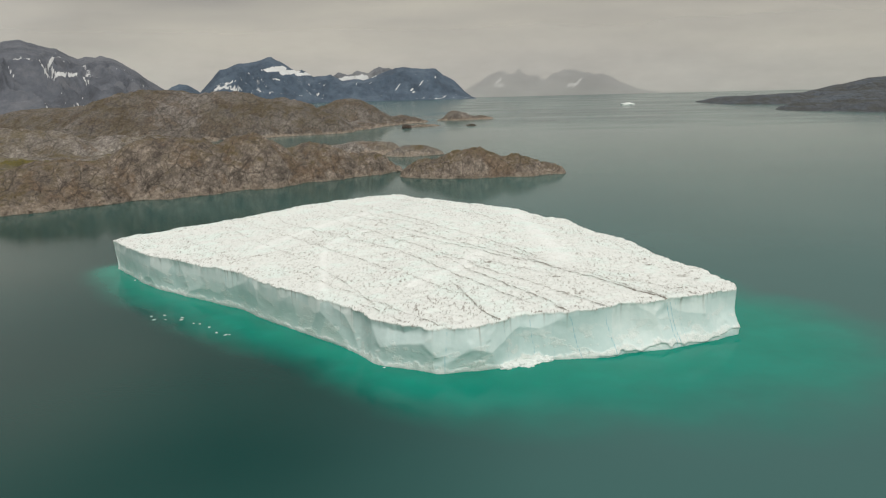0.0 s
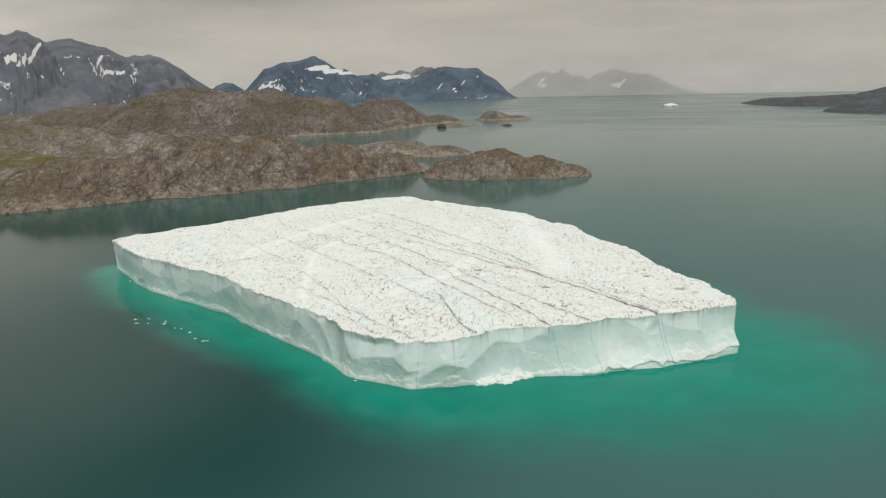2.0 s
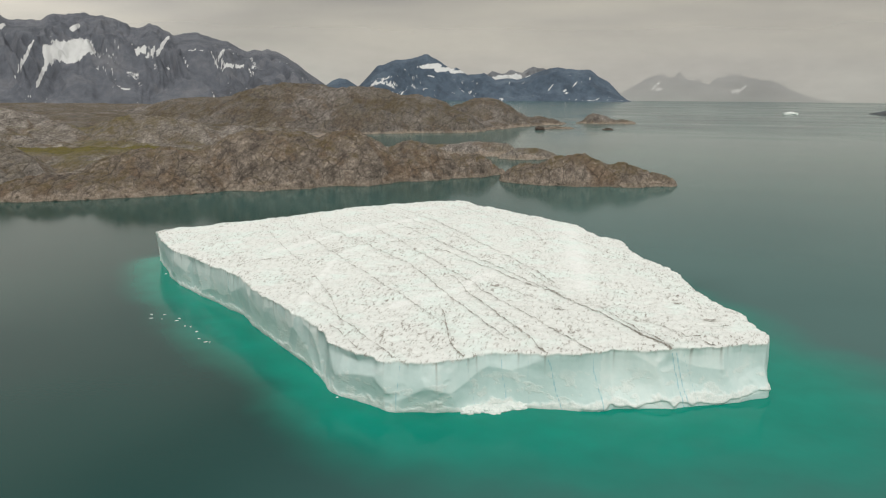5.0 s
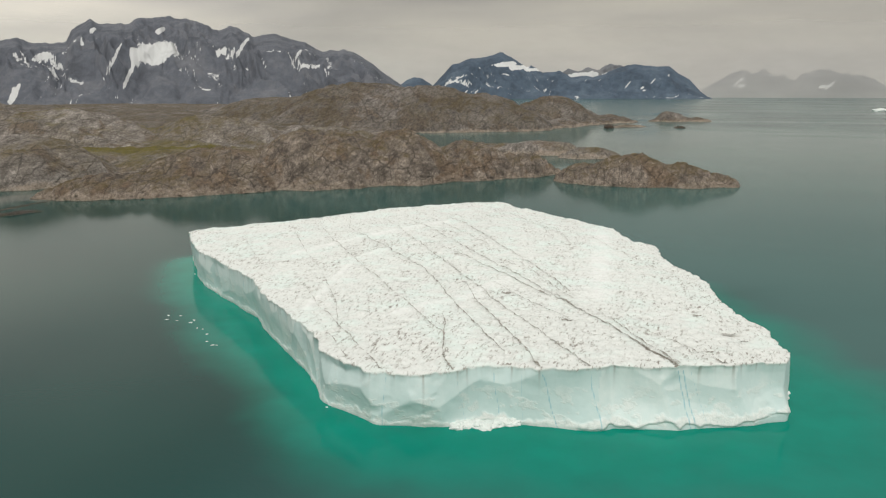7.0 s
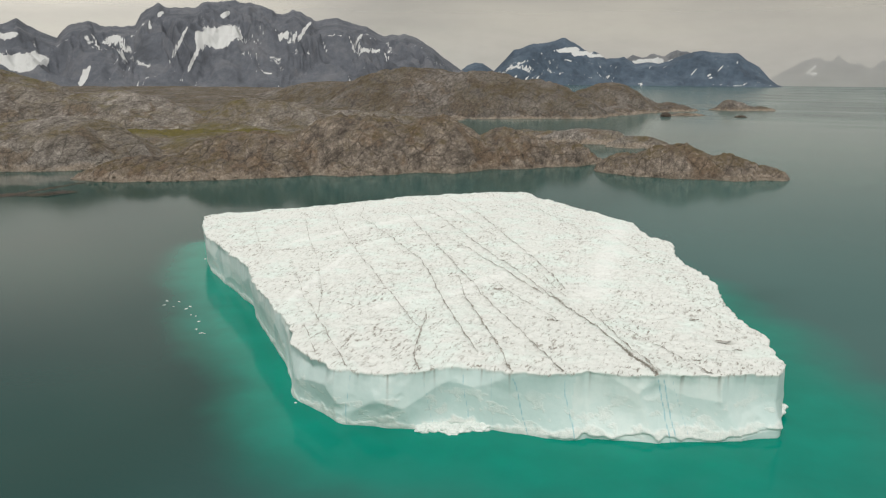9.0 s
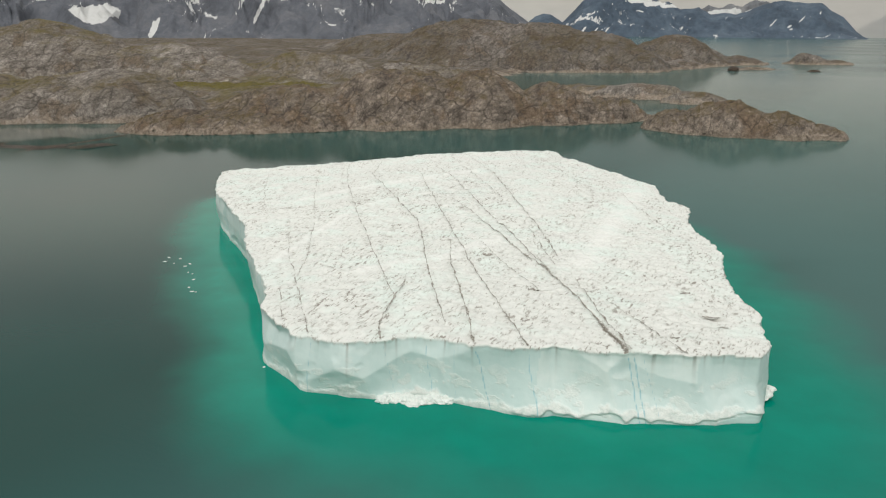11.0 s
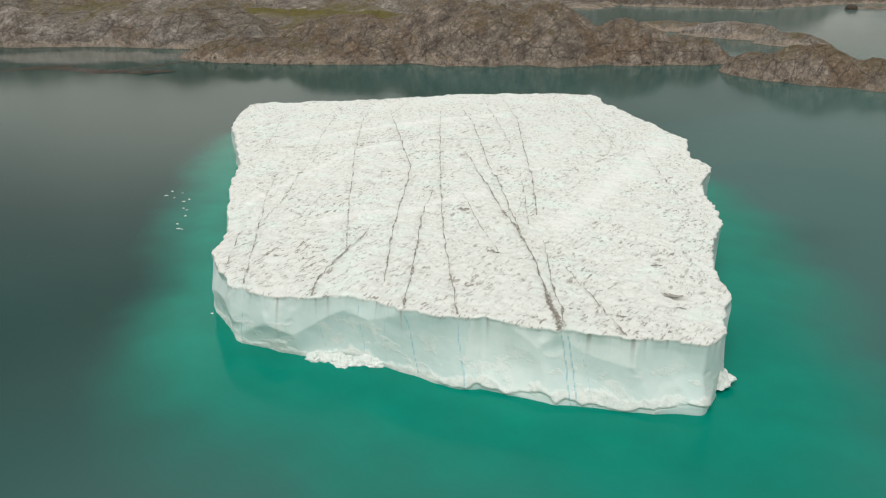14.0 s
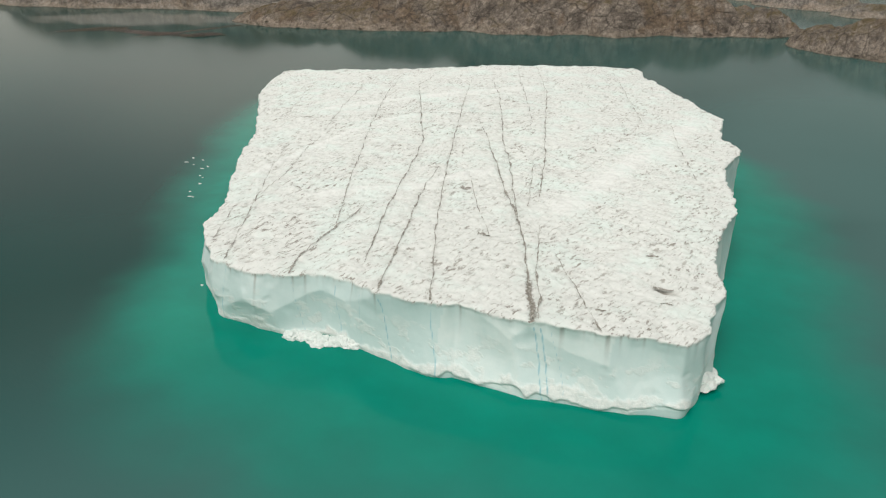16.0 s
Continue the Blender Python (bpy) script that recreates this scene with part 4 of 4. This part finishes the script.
def build_mountain(peaks, depth, mat, label, seed, patches, step=0.06, flutes=0.8, foot=-10.0, jag=0.05, ragged=60):
    """A range on an arc about the fjord. peaks: places and heights along its crest. patches: snowfields as bearing, height, half width, half height."""
    bearing = np.degrees([math.atan2(y - 30, x - 40) for x, y, h in peaks])
    order = np.argsort(bearing)
    b, far, tall = bearing[order], np.array([math.hypot(x - 40, y - 30) for x, y, h in peaks])[order], np.array([h for x, y, h in peaks], float)[order]
    th = np.arange(b[0] - 0.5, b[-1] + 0.5, step)
    rows = 90
    u = np.linspace(-0.5, 1.0, rows)[:, None]
    crest = np.interp(th, b, tall)
    crest = crest * smooth(b[0] - 0.5, b[0], th) * smooth(b[-1] + 0.5, b[-1], th) - 6 * (1 - smooth(b[0] - 0.5, b[0], th) * smooth(b[-1] + 0.5, b[-1], th))
    dist = np.interp(th, b, far)
    arc = np.radians(th) * 3000 * np.ones_like(u)
    crest = crest * (1 + jag * fbm(arc[0] / ragged + seed, 0 * arc[0], 6, 0.5))
    back = np.clip(-u, 0, 1)
    front = np.clip(u, 0, 1)
    # buttresses and gullies run down from the crest
    lean = arc + 520 * front * fbm(arc / 420 + seed, front * 0.8, 3)
    spur = fbm(lean / 210 + seed, front * 1.6 + seed, 5, 0.52, ridged=True) - 0.55
    fall = np.clip(front - flutes * spur * front * (1 - front), 0, 1)
    Z = crest * ((1 - fall) ** 1.25) * (1 - back) ** 0.8
    Z = Z + front * (1 - front) * 4 * np.minimum(crest / 150, 1.3) * (30 * (fbm(lean / 130 + 5, front * 2.2 + seed, 4, 0.5, ridged=True) - 0.6) + 8 * fbm(arc / 60, u * 9 + seed, 5, 0.55))
    Z = np.minimum(Z, crest * (1 - 0.5 * front - 0.2 * back))
    Z = np.where(u >= 0.999, foot, Z)
    R = dist - u * depth
    gully = fbm(lean / 42 + 9 + seed, front * 2.2, 4, 0.55)
    snow = 0.85 * smooth(0.22, 0.40, gully + 0.10) * smooth(0.22, 0.42, front) * smooth(0.99, 0.75, front) * np.clip(0.45 + 1.3 * fbm(arc / 260 + seed, u * 3, 3), 0, 1)
    dash = smooth(0.34, 0.42, fbm(lean / 13 + 40, front * 7 + seed, 3, 0.5)) * smooth(0.0, 0.25, fbm(arc / 170 + 2 * seed, u * 4, 3)) * smooth(0.15, 0.35, front)
    snow = np.maximum(0.66 * snow, 0.7 * dash)
    if not patches:
        snow = 0 * snow
    deg = th * np.ones_like(u)
    for p0, z0, dp, dz in patches:
        d = np.hypot((deg - p0 + 0.012 * (Z - z0)) / dp, (Z - z0) / dz)
        snow = np.maximum(snow, smooth(1.25, 0.55, d + 0.55 * fbm(lean / 30, u * 5, 4, 0.6)) * (u > 0))
    a = np.radians(deg)
    verts = np.stack([(40 + R * np.cos(a)).ravel(), (30 + R * np.sin(a)).ravel(), Z.ravel()], -1)
    n = len(th)
    i, j = np.meshgrid(np.arange(rows - 1), np.arange(n - 1), indexing="ij")
    k = i * n + j
    faces = np.stack([k, k + 1, k + n + 1, k + n], -1).reshape(-1, 4)
    ob = mesh_object("mountain", verts, faces, mat, [("snow", snow.ravel())])
    return tagged(ob, label, "mountain", kind="structure")


# the blue of distance haze is mixed into these rock base colours
M_NEAR = make_mountain("hazed_mountain_rock", (0.130, 0.144, 0.172))
M_BLUE = make_mountain("haze_blue_rock", (0.084, 0.121, 0.168))
M_FAR = make_mountain("hazed_far_rock", (0.085, 0.10, 0.12))
RANGE_LEFT = [(-2600, 1500, 230), (-2450, 1720, 205), (-2379, 1804, 197), (-2349, 1843, 207), (-2321, 1880, 182), (-2281, 1930, 152), (-2257, 1958, 194), (-2218, 2005, 211), (-2166, 2062, 193), (-2117, 2114, 200), (-2103, 2129, 238),
              (-2063, 2169, 284), (-2040, 2192, 256), (-2011, 2220, 260), (-1955, 2271, 281), (-1868, 2345, 290), (-1793, 2405, 277), (-1763, 2428, 249), (-1715, 2463, 260), (-1651, 2508, 233), (-1584, 2553, 238)]
RANGE_LEFT += [(-1499, 2606, 206), (-1447, 2636, 177), (-1384, 2671, 191), (-1320, 2705, 158), (-1228, 2750, 83), (-1140, 2790, 20)]
SNOW_LEFT = [(130.79, 151, 1.65, 38), (137.36, 140, 0.6, 16), (143.4, 142, 0.7, 14), (142.7, 74, 1.6, 26), (126.25, 155, 0.95, 8), (125.1, 179, 0.14, 50), (121.45, 152, 0.11, 44), (120.5, 114, 0.8, 7), (133.26, 135, 0.12, 65),
             (132.42, 89, 0.14, 44), (139.3, 31, 0.2, 32), (134.4, 224, 0.18, 14), (130.27, 233, 0.3, 15)]
build_mountain(RANGE_LEFT, 750, M_NEAR, "jagged dark mountain range with snow gullies and a small glacier", 3, SNOW_LEFT)
RANGE_KNOLL = [(-1600, 3670, 70), (-1579, 3683, 88), (-1545, 3698, 102), (-1515, 3712, 100), (-1475, 3730, 72), (-1440, 3740, 40)]
build_mountain(RANGE_KNOLL, 200, M_BLUE, "small round knoll beside the mountains, painted haze-blue", 4, [], 0.05, 0.2)
RANGE_MID = [(-1465, 3735, 60), (-1410, 3752, 120), (-1374, 3767, 161), (-1310, 3790, 182), (-1244, 3813, 195), (-1180, 3833, 212), (-1140, 3846, 219), (-1061, 3870, 170), (-1030, 3878, 148), (-1008, 3885, 156), (-955, 3898, 122), (-876, 3918, 132), (-822, 3930, 98),
             (-760, 3944, 108), (-717, 3951, 100), (-660, 3962, 118), (-614, 3970, 138), (-563, 3978, 156), (-459, 3992, 152), (-370, 4003, 148), (-329, 4006, 115), (-277, 4010, 89), (-223, 4014, 30), (-190, 4018, 6)]
build_mountain(RANGE_MID, 260, M_BLUE, "flat-topped mountains with snow patches beyond the fjord, painted haze-blue", 5, [(107.0, 160, 0.8, 14), (106.0, 146, 0.7, 12), (105.2, 134, 0.7, 10), (98.6, 62, 0.05, 18), (96.9, 80, 0.04, 16), (97.6, 48, 0.10, 6), (110.6, 30, 0.08, 18), (109.8, 28, 0.06, 14), (109.0, 34, 0.05, 12), (104.2, 40, 0.1, 7)], 0.04, 0.4)
RANGE_SNOW = [(-935, 4060, 85), (-868, 4066, 121), (-820, 4055, 106), (-767, 4066, 126), (-713, 4076, 113), (-660, 4086, 142), (-578, 4104, 120)]
# paler, bluer rock with the haze of distance painted in
M_PALE = make_mountain("pale_hazed_rock", (0.19, 0.205, 0.225))
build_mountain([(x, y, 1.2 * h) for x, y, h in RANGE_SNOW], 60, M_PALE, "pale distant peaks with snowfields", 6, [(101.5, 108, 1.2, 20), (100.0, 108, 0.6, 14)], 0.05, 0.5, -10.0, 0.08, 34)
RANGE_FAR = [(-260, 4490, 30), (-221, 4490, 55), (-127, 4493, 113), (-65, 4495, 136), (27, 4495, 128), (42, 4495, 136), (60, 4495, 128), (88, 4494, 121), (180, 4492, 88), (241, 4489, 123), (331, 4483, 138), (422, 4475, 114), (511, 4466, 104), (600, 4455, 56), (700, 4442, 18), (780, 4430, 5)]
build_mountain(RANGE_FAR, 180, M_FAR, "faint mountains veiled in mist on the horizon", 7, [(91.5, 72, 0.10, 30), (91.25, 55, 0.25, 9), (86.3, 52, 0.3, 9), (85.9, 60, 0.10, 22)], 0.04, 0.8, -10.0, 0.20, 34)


def build_mist(radius, start, end, height, mat, label):
    n, rows = 64, 10
    verts, faces = [], []
    for i in range(n + 1):
        a = radians(start + (end - start) * i / n)
        for j in range(rows + 1):
            verts.append((40 + radius * math.cos(a), 30 + radius * math.sin(a), -4 + height * j / rows))
    for i in range(n):
        for j in range(rows):
            k = i * (rows + 1) + j
            faces.append((k, k + rows + 1, k + rows + 2, k + 1))
    ob = mesh_object("mist_bank", verts, faces, mat)
    return tagged(ob, label, "mist", kind="structure")


build_mist(4200, 0, 215, 1100, make_mist("thick_mist", 0.72, 30, 600), "pale grey mist over the far fjord")


# ---- small things ----
def build_far_berg():
    ob = lump("distant_iceberg", 15, 10, 5.0, 4, 11, 0.35)
    ob.location = (262, 1850, 0.5)
    return tagged(ob, "small white iceberg far out on the fjord", "iceberg")


build_far_berg()
BITS = [(-95.5, 182.0), (-76.4, 149.4), (-74.7, 146.8), (-73.8, 150.0), (-72.3, 147.0), (-68.8, 146.8), (-65.2, 144.2), (-63.7, 143.9), (-60.9, 141.6), (-58.1, 137.9), (-55.8, 136.5), (-55.1, 136.7), (-22.2, 118.6), (-69.3, 148.4)]
rnd = random.Random(5)
for k, (bx, by) in enumerate(BITS):
    ob = lump("ice_fragment", rnd.uniform(0.2, 0.5), rnd.uniform(0.14, 0.25), rnd.uniform(0.06, 0.12), 2, 20 + k, 0.4)
    ob.location, ob.rotation_euler = (bx, by, 0.0), (0, 0, rnd.uniform(0, 6))
    tagged(ob, "small white piece of ice floating on the water", "ice fragment", "floating ice fragments")
hut = lump("boulder", 6.2, 4.5, 5.2, 3, 31, 0.2, DARK_ROCK)
hut.location = (-127, 968, 0)
build_land("skerry", [(-221, 240, 9, 2.0, 70, 1.0), (-226, 234, 6, 1.6, 50, 0.5)], (-245, 220, -205, 260), 0.6, DARK_ROCK, "brown shoal of rock and weed awash at low tide", "skerry", 0.3, 8, 2.0, 12, 0.1, kind="thing")
build_land("skerry", [(-262, 212, 14, 2.4, 80, 0.12), (-252, 222, 9, 2.2, 20, 0.12), (-240, 226, 9, 2.0, 30, 0.12), (-236, 246, 24, 1.8, 96, 0.12)], (-290, 190, -215, 280), 0.8, DARK_ROCK, "dark weed-covered rock bar awash in the shallows", "skerry", 0.5, 5, 2.0, 13, 0.05, kind="thing")
tagged(hut, "dark block-shaped rock standing off the point", "rock")
